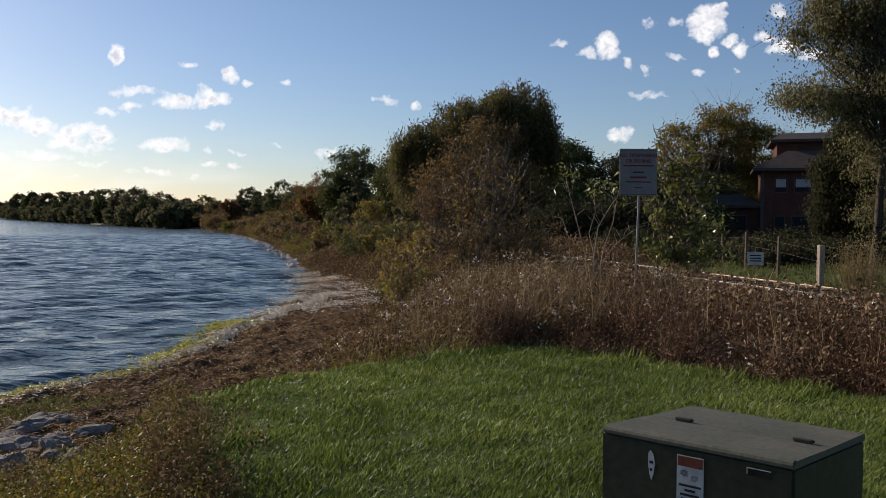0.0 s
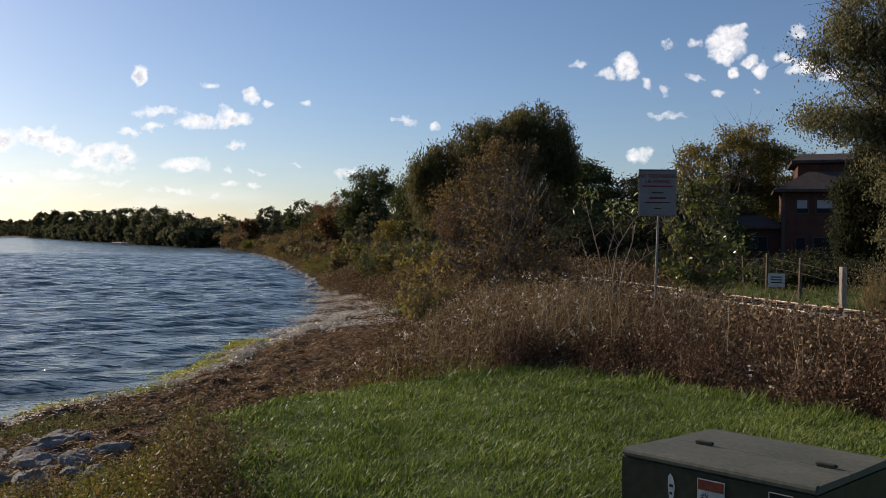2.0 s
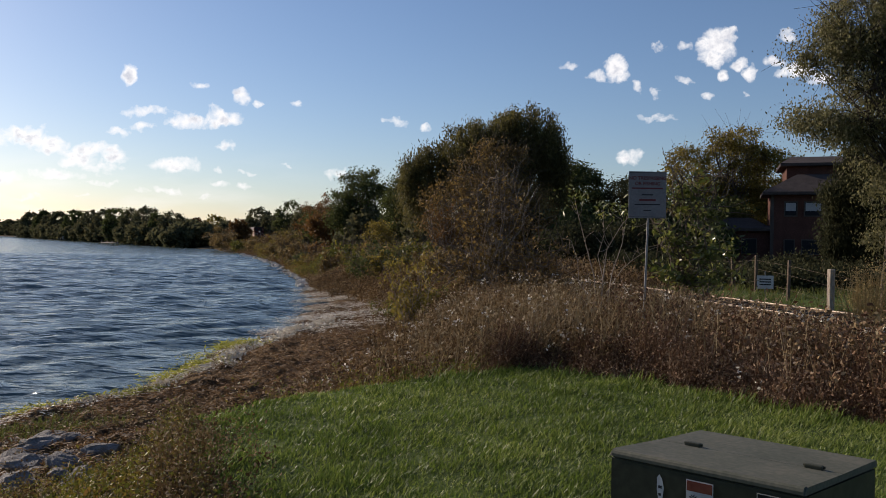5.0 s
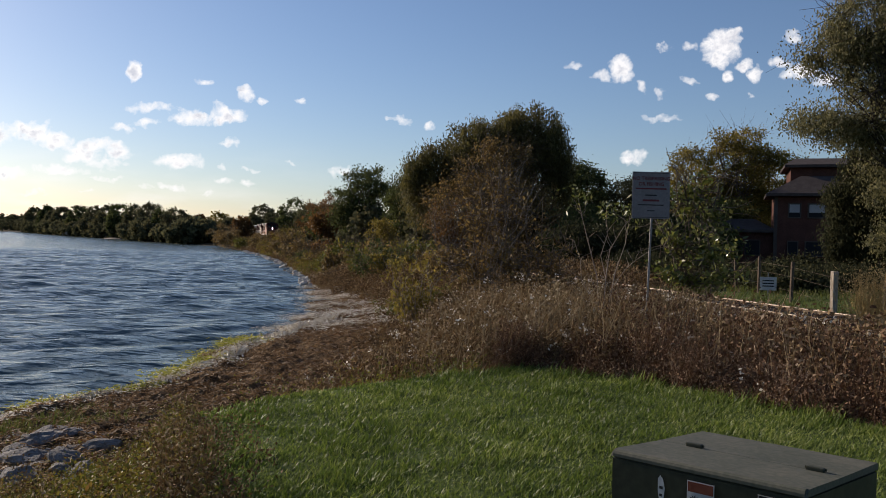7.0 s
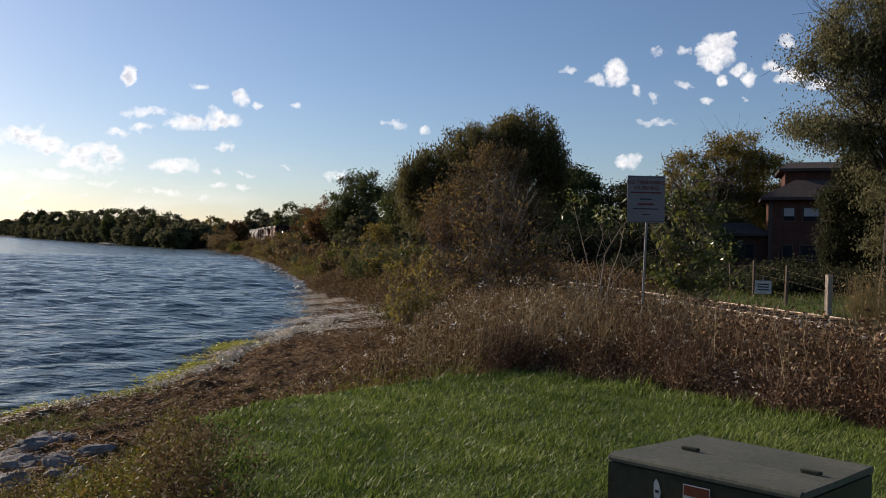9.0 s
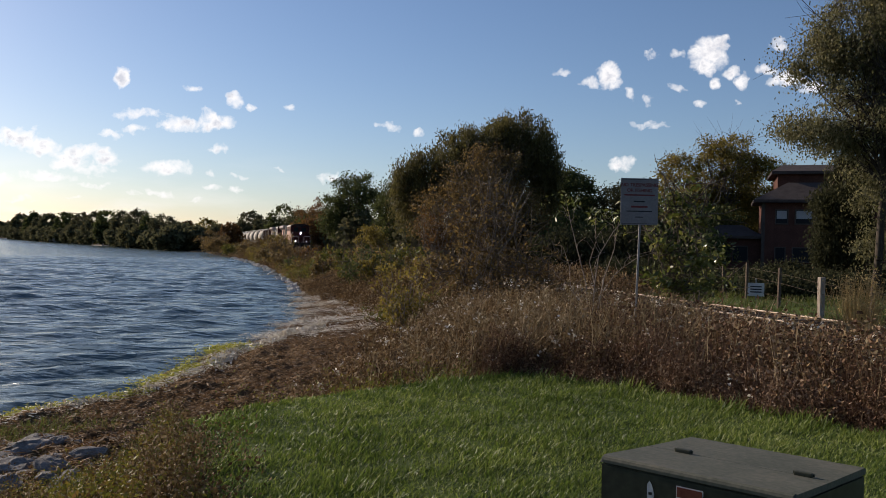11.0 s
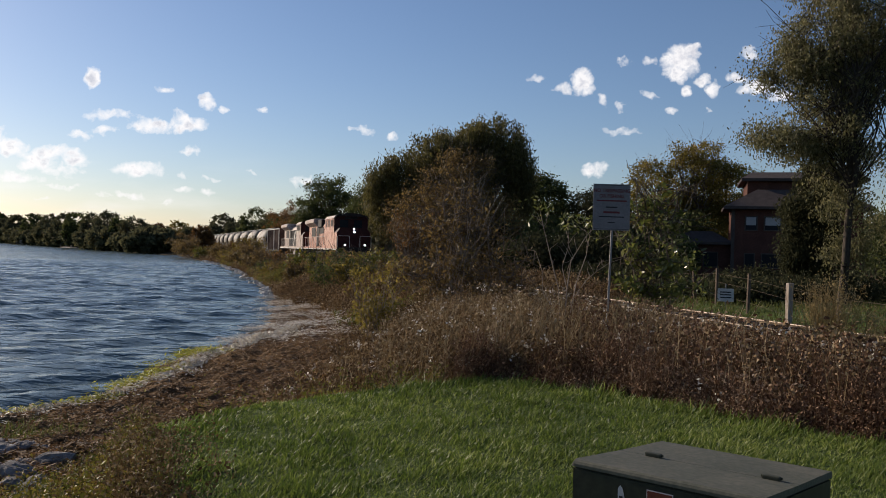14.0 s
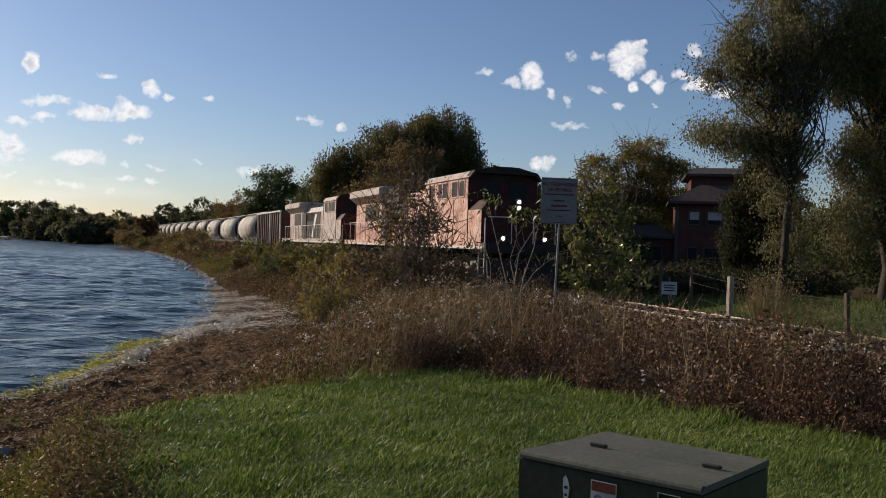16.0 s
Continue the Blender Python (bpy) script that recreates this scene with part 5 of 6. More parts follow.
# ---------------------------------------------------------------- train
def wheelset(ob, y, r=0.5, big=True):
    for s in (-1, 1):
        bm = rod(bmesh.new(), (s * 0.69, y, r), (s * 0.83, y, r), r, 20)
        w = part("wheel", bm, TRUCK, ob)
        part("axle_box", box(bmesh.new(), s * 0.98 - 0.12, s * 0.98 + 0.12, y - 0.16, y + 0.16, r - 0.16, r + 0.2, bevel=0.03), TRUCK, ob)


def truck_frame(ob, ys, r=0.5):
    for s in (-1, 1):
        bm = bmesh.new()
        box(bm, s * 1.0 - 0.08, s * 1.0 + 0.08, min(ys) - 0.55, max(ys) + 0.55, r + 0.1, r + 0.36, bevel=0.04)
        for y in ys[:-1]:
            box(bm, s * 1.08 - 0.08, s * 1.08 + 0.08, y + 0.55, y + 1.1, r - 0.25, r + 0.15, bevel=0.03)
        part("truck_frame", bm, TRUCK, ob, "dusty grey truck side frame")
    for y in ys:
        wheelset(ob, y, r)


def railing(ob, x, y0, y1, z0, material):
    bm = bmesh.new()
    y = y0
    while y <= y1:
        rod(bm, (x, y, z0), (x, y, z0 + 1.0), 0.022, 6)
        y += 1.15
    rod(bm, (x, y0, z0 + 1.0), (x, y1, z0 + 1.0), 0.02, 6)
    part("handrail", bm, material, ob)


def side_ring(x0, x1, y0, y1, z0, z1, w):
    """A flat window surround in one piece."""
    bm = bmesh.new()
    loops = []
    for x in (x0, x1):
        for d in (0, w):
            loops.append([bm.verts.new(p) for p in ((x, y0 + d, z0 + d), (x, y1 - d, z0 + d), (x, y1 - d, z1 - d), (x, y0 + d, z1 - d))])
    a, b, c, d = loops
    for p, q in ((a, b), (c, d), (a, c), (b, d)):
        for i in range(4):
            j = (i + 1) % 4
            bm.faces.new((p[i], p[j], q[j], q[i]))
    bmesh.ops.recalc_face_normals(bm, faces=bm.faces)
    return bm


def locomotive(lead):
    """Six-axle road engine; nose at y = 0, body behind it, rail tops at z = 0."""
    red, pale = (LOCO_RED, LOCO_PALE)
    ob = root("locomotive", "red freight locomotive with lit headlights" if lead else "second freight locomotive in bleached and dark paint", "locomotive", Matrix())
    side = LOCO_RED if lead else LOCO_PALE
    # frame and walkway
    bm = box(bmesh.new(), -1.5, 1.5, 0.35, 21.9, 1.42, 1.68, bevel=0.03)
    part("frame", bm, side, ob)
    part("sill_stripe", box(box(bmesh.new(), -1.515, -1.5, 0.5, 21.7, 1.44, 1.54), 1.5, 1.515, 0.5, 21.7, 1.44, 1.54), PALE_STEEL, ob, "pale stripe along the sill")
    part("fuel_tank", extrude_profile(bmesh.new(), [(-1.3, 1.35), (-1.38, 0.75), (-1.1, 0.32), (1.1, 0.32), (1.38, 0.75), (1.3, 1.35)], 7.6, 13.6), LOCO_BLACK if lead else TRUCK, ob)
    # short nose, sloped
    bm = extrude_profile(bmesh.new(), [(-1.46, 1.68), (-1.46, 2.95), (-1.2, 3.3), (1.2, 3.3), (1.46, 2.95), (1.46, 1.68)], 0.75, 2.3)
    part("nose", bm, LOCO_SHADED, ob, "red nose with its shade in the paint")
    # thin flank panels in the sunlit tone over the shade-coloured nose
    for x in (-1.467, 1.467):
        part("nose_side", boxed(x - 0.005, x + 0.005, 0.76, 2.08, 1.7, 2.93, bevel=0.003), side, ob)
    part("nose_door", boxed(-0.36, 0.3, 0.725, 0.75, 1.72, 2.7, bevel=0.006), LOCO_SHADED, ob)
    # sheet before the cab wall that paints the front's shade
    part("cab_front", extrude_profile(bmesh.new(), [(-1.49, 1.7), (-1.49, 4.2), (-1.29, 4.42), (1.29, 4.42), (1.49, 4.2), (1.49, 1.7)], 2.09, 2.097), LOCO_SHADED, ob, "red cab front with its shade in the paint")
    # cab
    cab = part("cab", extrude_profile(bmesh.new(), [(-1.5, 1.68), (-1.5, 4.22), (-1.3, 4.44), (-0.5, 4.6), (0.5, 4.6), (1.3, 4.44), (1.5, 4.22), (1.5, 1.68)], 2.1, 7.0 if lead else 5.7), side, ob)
    part("cab_roof", extrude_profile(bmesh.new(), [(-1.56, 4.2), (-1.34, 4.47), (-0.5, 4.65), (0.5, 4.65), (1.34, 4.47), (1.56, 4.2), (1.48, 4.2), (1.28, 4.41), (-1.28, 4.41), (-1.48, 4.2)], 1.95, 7.15 if lead else 5.85), LOCO_PALE, ob)
    part("roof_visor", extrude_profile(bmesh.new(), [(-1.57, 4.18), (-1.35, 4.48), (-0.5, 4.67), (0.5, 4.67), (1.35, 4.48), (1.57, 4.18), (1.47, 4.18), (1.26, 4.39), (-1.26, 4.39), (-1.47, 4.18)], 1.8, 2.3), LOCO_BLACK, ob)
    for s in (-1, 1):
        for y0, y1 in (((2.45, 2.95), (3.15, 3.75), (4.35, 4.85), (4.95, 5.4), (6.0, 6.55)) if lead else ((2.5, 3.2), (3.45, 4.15), (4.55, 5.2))):
            w = part("window", boxed(s * 1.5 - 0.012, s * 1.5 + 0.012, y0, y1, 3.5, 4.1, bevel=0.008), GLASS, ob, "dark cab side window")
            part("frame", side_ring(s * 1.5, s * 1.53, y0 - 0.05, y1 + 0.05, 3.45, 4.15, 0.05), side, w)
        part("windshield", boxed(s * 0.62 - 0.36, s * 0.62 + 0.36, 2.07, 2.086, 3.42, 4.08, bevel=0.006), GLASS, ob)
    part("number_board", boxed(-0.55, 0.55, 2.06, 2.086, 4.16, 4.36, bevel=0.006), LOCO_BLACK, ob)
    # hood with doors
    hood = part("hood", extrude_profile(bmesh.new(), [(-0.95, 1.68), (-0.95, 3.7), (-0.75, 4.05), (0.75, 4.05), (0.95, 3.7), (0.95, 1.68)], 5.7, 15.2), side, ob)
    for s in (-1, 1):
        for i in range(9):
            y = 6.0 + i * 1.0
            part("hood_door", boxed(s * 0.955 - 0.012, s * 0.955 + 0.012, y, y + 0.9, 1.85, 3.45, bevel=0.006), side, ob)
        for y in (7.4, 9.4, 10.4):
            part("door_frame", side_ring(s * 0.965, s * 0.985, y, y + 0.85, 1.9, 3.4, 0.045), LOCO_BLACK, ob, "dark door edge")
        part("louvre_panel", boxed(s * 0.965 - 0.02, s * 0.965 + 0.02, 11.3, 14.6, 3.0, 3.66, bevel=0.006), LOCO_BLACK, ob)
    part("exhaust_stack", boxed(-0.45, 0.45, 8.6, 10.0, 4.05, 4.4, bevel=0.06), LOCO_BLACK, ob)
    part("dynamic_brake_box", boxed(-1.15, 1.15, 7.2 if lead else 5.9, 8.9 if lead else 7.6, 3.3, 4.2, bevel=0.08), side if lead else LOCO_BLACK, ob)
    if lead:
        part("cooling_housing", boxed(-1.12, 1.12, 11.9, 14.4, 3.62, 4.38, bevel=0.06), LOCO_BLACK, ob, "sooty roof housing")
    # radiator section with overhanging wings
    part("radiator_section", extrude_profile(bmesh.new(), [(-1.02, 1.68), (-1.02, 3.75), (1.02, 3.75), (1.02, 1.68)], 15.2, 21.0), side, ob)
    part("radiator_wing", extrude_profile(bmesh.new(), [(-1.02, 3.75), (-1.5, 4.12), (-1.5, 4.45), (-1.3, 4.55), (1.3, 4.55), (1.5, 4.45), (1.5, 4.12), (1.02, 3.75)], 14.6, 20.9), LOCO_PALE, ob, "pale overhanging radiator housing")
    for s in (-1, 1):
        part("radiator_grille", boxed(s * 1.03 - 0.015, s * 1.03 + 0.015, 16.2, 18.9, 2.75, 3.7, bevel=0.005), LOCO_BLACK, ob)
        # no recess is cut here: the black panel paints its shade
        part("recess_shade_panel", boxed(s * 1.03 - 0.015, s * 1.03 + 0.015, 14.0, 15.6, 1.75, 3.68, bevel=0.005), LOCO_BLACK, ob, "flat black panel painting the shade of a recess")
        railing(ob, s * 1.42, 5.9, 21.2, 1.68, PALE_STEEL)
        for y0, y1 in ((0.3, 0.95), (21.2, 21.85)):
            bm = bmesh.new()
            for i in range(4):
                box(bm, s * 1.25 - 0.22, s * 1.25 + 0.22, y0, y1, 0.42 + i * 0.32, 0.46 + i * 0.32)
            part("step", bm, LOCO_BLACK, ob)
        part("grab_post", rod(rod(bmesh.new(), (s * 1.46, 0.4, 0.5), (s * 1.46, 0.4, 2.6), 0.025, 6), (s * 1.46, 0.95, 0.5), (s * 1.46, 0.95, 2.6), 0.025, 6), PALE_STEEL, ob)
    if not lead:
        part("dark_panel", boxed(-0.985, -0.955, 9.2, 15.0, 1.75, 3.66, bevel=0.004), LOCO_BLACK, ob, "dark hood panel with a pale slanting stripe")
        bm = extrude_profile(bmesh.new(), [(-0.99, 1.8), (-0.985, 1.8), (-0.985, 3.5), (-0.99, 3.5)], 11.6, 12.2)
        for v in bm.verts:
            v.co.y -= (v.co.z - 1.8) * 0.75
        part("stripe", bm, PALE_STEEL, ob, "pale slanting stripe")
    # front end
    part("front_platform", boxed(-1.5, 1.5, 0.2, 0.8, 1.3, 1.68, bevel=0.03), LOCO_BLACK, ob)
    bm = bmesh.new()
    pts = [(-1.45, 0.15, 1.05), (-1.45, 0.0, 0.18), (0, -0.25, 0.18), (1.45, 0.0, 0.18), (1.45, 0.15, 1.05), (0, 0.0, 1.05)]
    vs = [bm.verts.new(p) for p in pts] + [bm.verts.new((p[0], p[1] + 0.12, p[2])) for p in pts]
    for q in ((0, 1, 2, 5), (5, 2, 3, 4), (6, 11, 8, 7), (11, 10, 9, 8), (0, 6, 7, 1), (4, 3, 9, 10), (1, 7, 8, 2), (2, 8, 9, 3), (0, 5, 11, 6), (5, 4, 10, 11)):
        bm.faces.new([vs[i] for i in q])
    bmesh.ops.recalc_face_normals(bm, faces=bm.faces)
    part("plough", bm, LOCO_BLACK, ob, "black steel snow plough")
    for y, d in ((0.3, -1), (21.9, 1)):
        part("coupler", boxed(-0.16, 0.16, min(y, y + d * 0.55), max(y, y + d * 0.55), 0.72, 1.02, bevel=0.05), LOCO_BLACK, ob)
    for s in (-1, 1):
        part("front_rail", rod(rod(bmesh.new(), (s * 1.4, 0.25, 2.65), (s * 0.45, 0.25, 2.65), 0.02, 6), (s * 0.45, 0.25, 1.68), (s * 0.45, 0.25, 2.65), 0.02, 6), PALE_STEEL, ob)
    if lead:
        for z in (3.02, 3.26):
            lamp = part("headlight", rod(bmesh.new(), (0, 0.6, z), (0, 0.9, z), 0.15, 16), LOCO_BLACK, ob)
            part("lens", rod(bmesh.new(), (0, 0.585, z), (0, 0.6, z), 0.062, 16), HEADLIGHT, lamp, "glowing headlight lens")
        for s in (-1, 1):
            lamp = part("ditch_light", rod(bmesh.new(), (s * 0.86, 0.1, 1.86), (s * 0.86, 0.3, 1.86), 0.14, 16), LOCO_BLACK, ob)
            part("lens", rod(bmesh.new(), (s * 0.86, 0.085, 1.86), (s * 0.86, 0.1, 1.86), 0.058, 16), HEADLIGHT, lamp, "glowing ditch light lens")
    for ys in ((3.0, 4.85, 6.7), (15.3, 17.15, 19.0)):
        truck_frame(ob, ys, 0.53)
    return ob


def hopper_car():
    """Covered hopper with bulging round sides."""
    ob = root("hopper_car", "pale grey covered hopper wagon with rounded sides", "freight wagon", Matrix(), "hopper wagons")
    prof = []
    for i in range(15):
        a = -0.22 * math.pi + i * 1.44 * math.pi / 14
        prof.append((1.52 * math.cos(a), 2.72 + 1.62 * math.sin(a)))
    bm = extrude_profile(bmesh.new(), prof, 1.5, 16.1)
    for f in bm.faces:
        f.smooth = len(f.verts) == 4
    part("body", bm, HOPPER, ob)
    for i in range(4):
        y = 2.4 + i * 3.3
        bm = bmesh.new()
        bmesh.ops.create_cone(bm, cap_ends=True, segments=4, radius1=0.5, radius2=1.75, depth=1.2, matrix=Matrix.Translation((0, y + 1.5, 1.15)) @ Matrix.Rotation(radians(45), 4, "Z"))
        part("hopper_bay", bm, HOPPER, ob)
    for y in (1.4, 5.2, 8.8, 12.4, 16.1):
        bm = extrude_profile(bmesh.new(), [(a * 1.02, 2.72 + (b - 2.72) * 1.02) for a, b in prof], y, y + 0.1)
        part("rib", bm, LOCO_BLACK if y in (1.4, 16.1) else HOPPER, ob)
    part("roof_walk", boxed(-0.45, 0.45, 1.0, 16.6, 4.4, 4.45), PALE_STEEL, ob)
    bm = bmesh.new()
    for s in (-1, 1):
        box(bm, s * 1.4 - 0.07, s * 1.4 + 0.07, 0.3, 17.3, 1.12, 1.36)
    box(bm, -1.4, 1.4, 0.3, 1.4, 1.1, 1.3)
    box(bm, -1.4, 1.4, 16.2, 17.3, 1.1, 1.3)
    part("sill", bm, LOCO_BLACK, ob)
    for y in (0.35, 17.2):
        bm = bmesh.new()
        for x in (-1.3, -0.85):
            rod(bm, (x, y, 1.3), (x, y, 4.3), 0.03, 6)
        for i in range(7):
            rod(bm, (-1.3, y, 1.5 + i * 0.4), (-0.85, y, 1.5 + i * 0.4), 0.02, 6)
        part("ladder", bm, PALE_STEEL, ob)
        part("corner_post", rod(bmesh.new(), (1.3, y, 1.3), (1.1, y, 4.3), 0.03, 6), PALE_STEEL, ob)
    for ys in ((1.6, 3.3), (14.3, 16.0)):
        truck_frame(ob, ys, 0.46)
    return ob


def box_car():
    """Ribbed gondola-sided wagon."""
    ob = root("ribbed_wagon", "dark brown ribbed freight wagon with pale posts", "freight wagon", Matrix())
    part("body", boxed(-1.5, 1.5, 0.5, 14.5, 1.15, 4.05, bevel=0.03), BOXCAR, ob)
    part("sill", boxed(-1.54, 1.54, 0.4, 14.6, 1.0, 1.25, bevel=0.02), LOCO_BLACK, ob)
    for s in (-1, 1):
        for i in range(13):
            y = 0.55 + i * 1.15
            m = PALE_STEEL if i in (0, 5, 12) else BOXCAR
            part("side_post", boxed(s * 1.55 - 0.05, s * 1.55 + 0.05, y - 0.06, y + 0.06, 1.2, 4.08, bevel=0.01), m, ob, "pale side post" if m is PALE_STEEL else "")
        part("top_rail", boxed(s * 1.52 - 0.07, s * 1.52 + 0.07, 0.45, 14.55, 4.0, 4.12, bevel=0.015), PALE_STEEL, ob)
    for ys in ((1.5, 3.2), (11.8, 13.5)):
        truck_frame(ob, ys, 0.46)
    return ob


TRAIN = []          # thing, metres behind the leading end, length


def build_train():
    TRAIN.append((locomotive(True), 0.0, 22.3))
    TRAIN.append((locomotive(False), 22.3, 22.3))
    TRAIN.append((box_car(), 44.6, 15.0))
    first = hopper_car()
    TRAIN.append((first, 59.6, 17.6))
    for i in range(1, 17):
        TRAIN.append((copy_thing(first, Matrix()), 59.6 + 17.6 * i, 17.6))


build_train()


# ---------------------------------------------------------------- sign, utility cabinet, fence
def lettering(name, text, size, m, material, parent):
    cu = bpy.data.curves.new(name, "FONT")
    cu.body, cu.size, cu.align_x, cu.align_y, cu.extrude, cu.offset = text, size, "CENTER", "CENTER", 0.001, 0.0016
    tmp = bpy.data.objects.new(name, cu)
    scene.collection.objects.link(tmp)
    me = bpy.data.meshes.new_from_object(tmp.evaluated_get(bpy.context.evaluated_depsgraph_get()))
    bpy.data.objects.remove(tmp)
    me.materials.clear()
    me.materials.append(material)
    ob = new(name, me)
    ob.parent = parent
    ob.matrix_basis = m
    return ob


def warning_sign():
    ob = root("sign", "white no trespassing sign with red letters on a thin steel post", "sign", pose(3.19, 13.0, gz(3.19, 13.0), 0, 0, 3))
    part("post", rod(bmesh.new(), (-0.045, 0, -0.3), (0.02, 0, 1.98), 0.018, 10), GALV, ob, "thin galvanised steel post")
    plate = part("plate", boxed(-0.295, 0.295, -0.02, -0.014, 1.97, 2.69, bevel=0.002), SIGN_FACE, ob)
    part("border", box(box(bmesh.new(), -0.28, 0.28, -0.0215, -0.0205, 2.668, 2.674), -0.28, 0.28, -0.0215, -0.0205, 1.986, 1.992), DARK_INK, plate)
    lettering("letters", "NO TRESPASSING", 0.074, Matrix.Translation((0, -0.022, 2.585)) @ pose(0, 0, 0, 90, 0, 0), RED_INK, plate)
    lettering("letters", "OR FISHING", 0.074, Matrix.Translation((0, -0.022, 2.50)) @ pose(0, 0, 0, 90, 0, 0), RED_INK, plate)
    for z, w, h, m in ((2.43, 0.24, 0.022, RED_INK), (2.33, 0.09, 0.018, DARK_INK), (2.25, 0.13, 0.03, RED_INK), (2.18, 0.2, 0.016, DARK_INK), (2.09, 0.06, 0.014, DARK_INK)):
        part("text_bar", boxed(-w, w, -0.022, -0.0205, z - h / 2, z + h / 2), m, plate)
    for z in (2.05, 2.62):
        part("bolt", rod(bmesh.new(), (0, -0.028, z), (0, -0.02, z), 0.01, 8), GALV, ob)


def cabinet():
    """Green pad-mounted utility cabinet."""
    a = -42.5
    ob = root("utility_cabinet", "dark green metal utility cabinet standing on the lawn", "utility box", pose(0.73, 3.54, 0.0, 0, 0, a))
    W, D, H = 0.80, 0.87, 0.715
    bm = bmesh.new()
    side = [(0, -0.05), (0, H - 0.026), (D, H - 0.092), (D, -0.05)]
    va = [bm.verts.new((0, y, z)) for y, z in side]
    vb = [bm.verts.new((W, y, z)) for y, z in side]
    for i in range(4):
        j = (i + 1) % 4
        bm.faces.new((va[i], va[j], vb[j], vb[i]))
    bm.faces.new(va[::-1]), bm.faces.new(vb)
    bmesh.ops.recalc_face_normals(bm, faces=bm.faces)
    bmesh.ops.bevel(bm, geom=list(bm.edges), offset=0.01, segments=2, affect="EDGES")
    part("body", bm, UTILITY, ob)
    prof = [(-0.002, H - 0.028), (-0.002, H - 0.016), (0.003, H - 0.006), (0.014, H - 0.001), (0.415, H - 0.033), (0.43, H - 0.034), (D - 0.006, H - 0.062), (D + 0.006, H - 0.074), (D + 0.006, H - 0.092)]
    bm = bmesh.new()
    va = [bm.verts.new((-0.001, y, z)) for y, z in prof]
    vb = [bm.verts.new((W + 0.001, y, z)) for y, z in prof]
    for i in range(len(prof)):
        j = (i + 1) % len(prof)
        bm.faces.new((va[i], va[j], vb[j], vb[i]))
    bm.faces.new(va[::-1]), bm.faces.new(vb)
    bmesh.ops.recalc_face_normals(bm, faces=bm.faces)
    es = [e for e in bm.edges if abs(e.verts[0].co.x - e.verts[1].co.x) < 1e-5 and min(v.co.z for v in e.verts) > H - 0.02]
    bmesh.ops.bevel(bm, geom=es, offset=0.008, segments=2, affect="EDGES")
    part("lid", bm, LID, ob, "sloping grey-green lid, paler than the body")
    part("seam", boxed(0.0, W, 0.4215, 0.4245, H - 0.04, H - 0.0332), UTILITY, ob)
    for x in (0.17, 0.69):
        h = part("hinge", boxed(x - 0.036, x + 0.036, 0.405, 0.432, H - 0.036, H - 0.016, bevel=0.005), UTILITY, ob, "dark green lid hinge")
        part("pin", rod(bmesh.new(), (x - 0.042, 0.423, H - 0.024), (x + 0.042, 0.423, H - 0.024), 0.006, 8), UTILITY, h)
    lab = part("warning_label", boxed(0.325, 0.437, -0.0125, -0.0115, 0.41, 0.605, bevel=0.0004), WHITE, ob, "white and orange warning label, scuffed")
    part("label_header", boxed(0.329, 0.433, -0.0145, -0.0128, 0.562, 0.601), ORANGE_INK, lab)
    bm = bmesh.new()
    r = random.Random(5)
    for cx, cz, n in ((0.357, 0.535, 9), (0.4, 0.52, 8)):
        for i in range(n):
            t = 6.283 * i / n
            p = [bm.verts.new((cx + q * math.cos(t + d), -0.0142, cz + 0.8 * q * math.sin(t + d))) for q, d in ((0.004, 0), (0.012, 0.25), (0.02 * r.uniform(0.8, 1.2), 0), (0.012, -0.25))]
            bm.faces.new(p)
    part("symbol", bm, DARK_INK, lab)
    for i, (z, w) in enumerate(((0.487, 0.046), (0.468, 0.022), (0.45, 0.04), (0.432, 0.036))):
        part("text_bar", boxed(0.381 - w, 0.381 + w, -0.0142, -0.0128, z - 0.0045, z + 0.0045), DARK_INK, lab)
    st = bmesh.new()
    pts = [(0.2, 0.585), (0.21, 0.6), (0.222, 0.585), (0.231, 0.55), (0.226, 0.51), (0.215, 0.475), (0.206, 0.5), (0.2, 0.54)]
    vs = [st.verts.new((x, -0.0135, z)) for x, z in pts]
    st.faces.new(vs)
    sk = part("torn_sticker", st, WHITE, ob, "torn pale sticker")
    part("sticker_patch", box(boxed(0.207, 0.222, -0.0155, -0.0137, 0.545, 0.556), 0.208, 0.219, -0.0155, -0.0137, 0.515, 0.525), DARK_INK, sk)
    for o in (lab, sk):
        o.location.z = 0.055
        o.location.x = 0.024
    pl = part("name_plate", boxed(0.63, 0.72, -0.0125, -0.0115, 0.635, 0.665, bevel=0.0004), LOCO_BLACK, ob, "small dark name plate with a pale rim")
    part("rim", box(box(bmesh.new(), 0.63, 0.72, -0.0145, -0.0128, 0.662, 0.665), 0.63, 0.633, -0.0145, -0.0128, 0.64, 0.662), PALE_STEEL, pl)


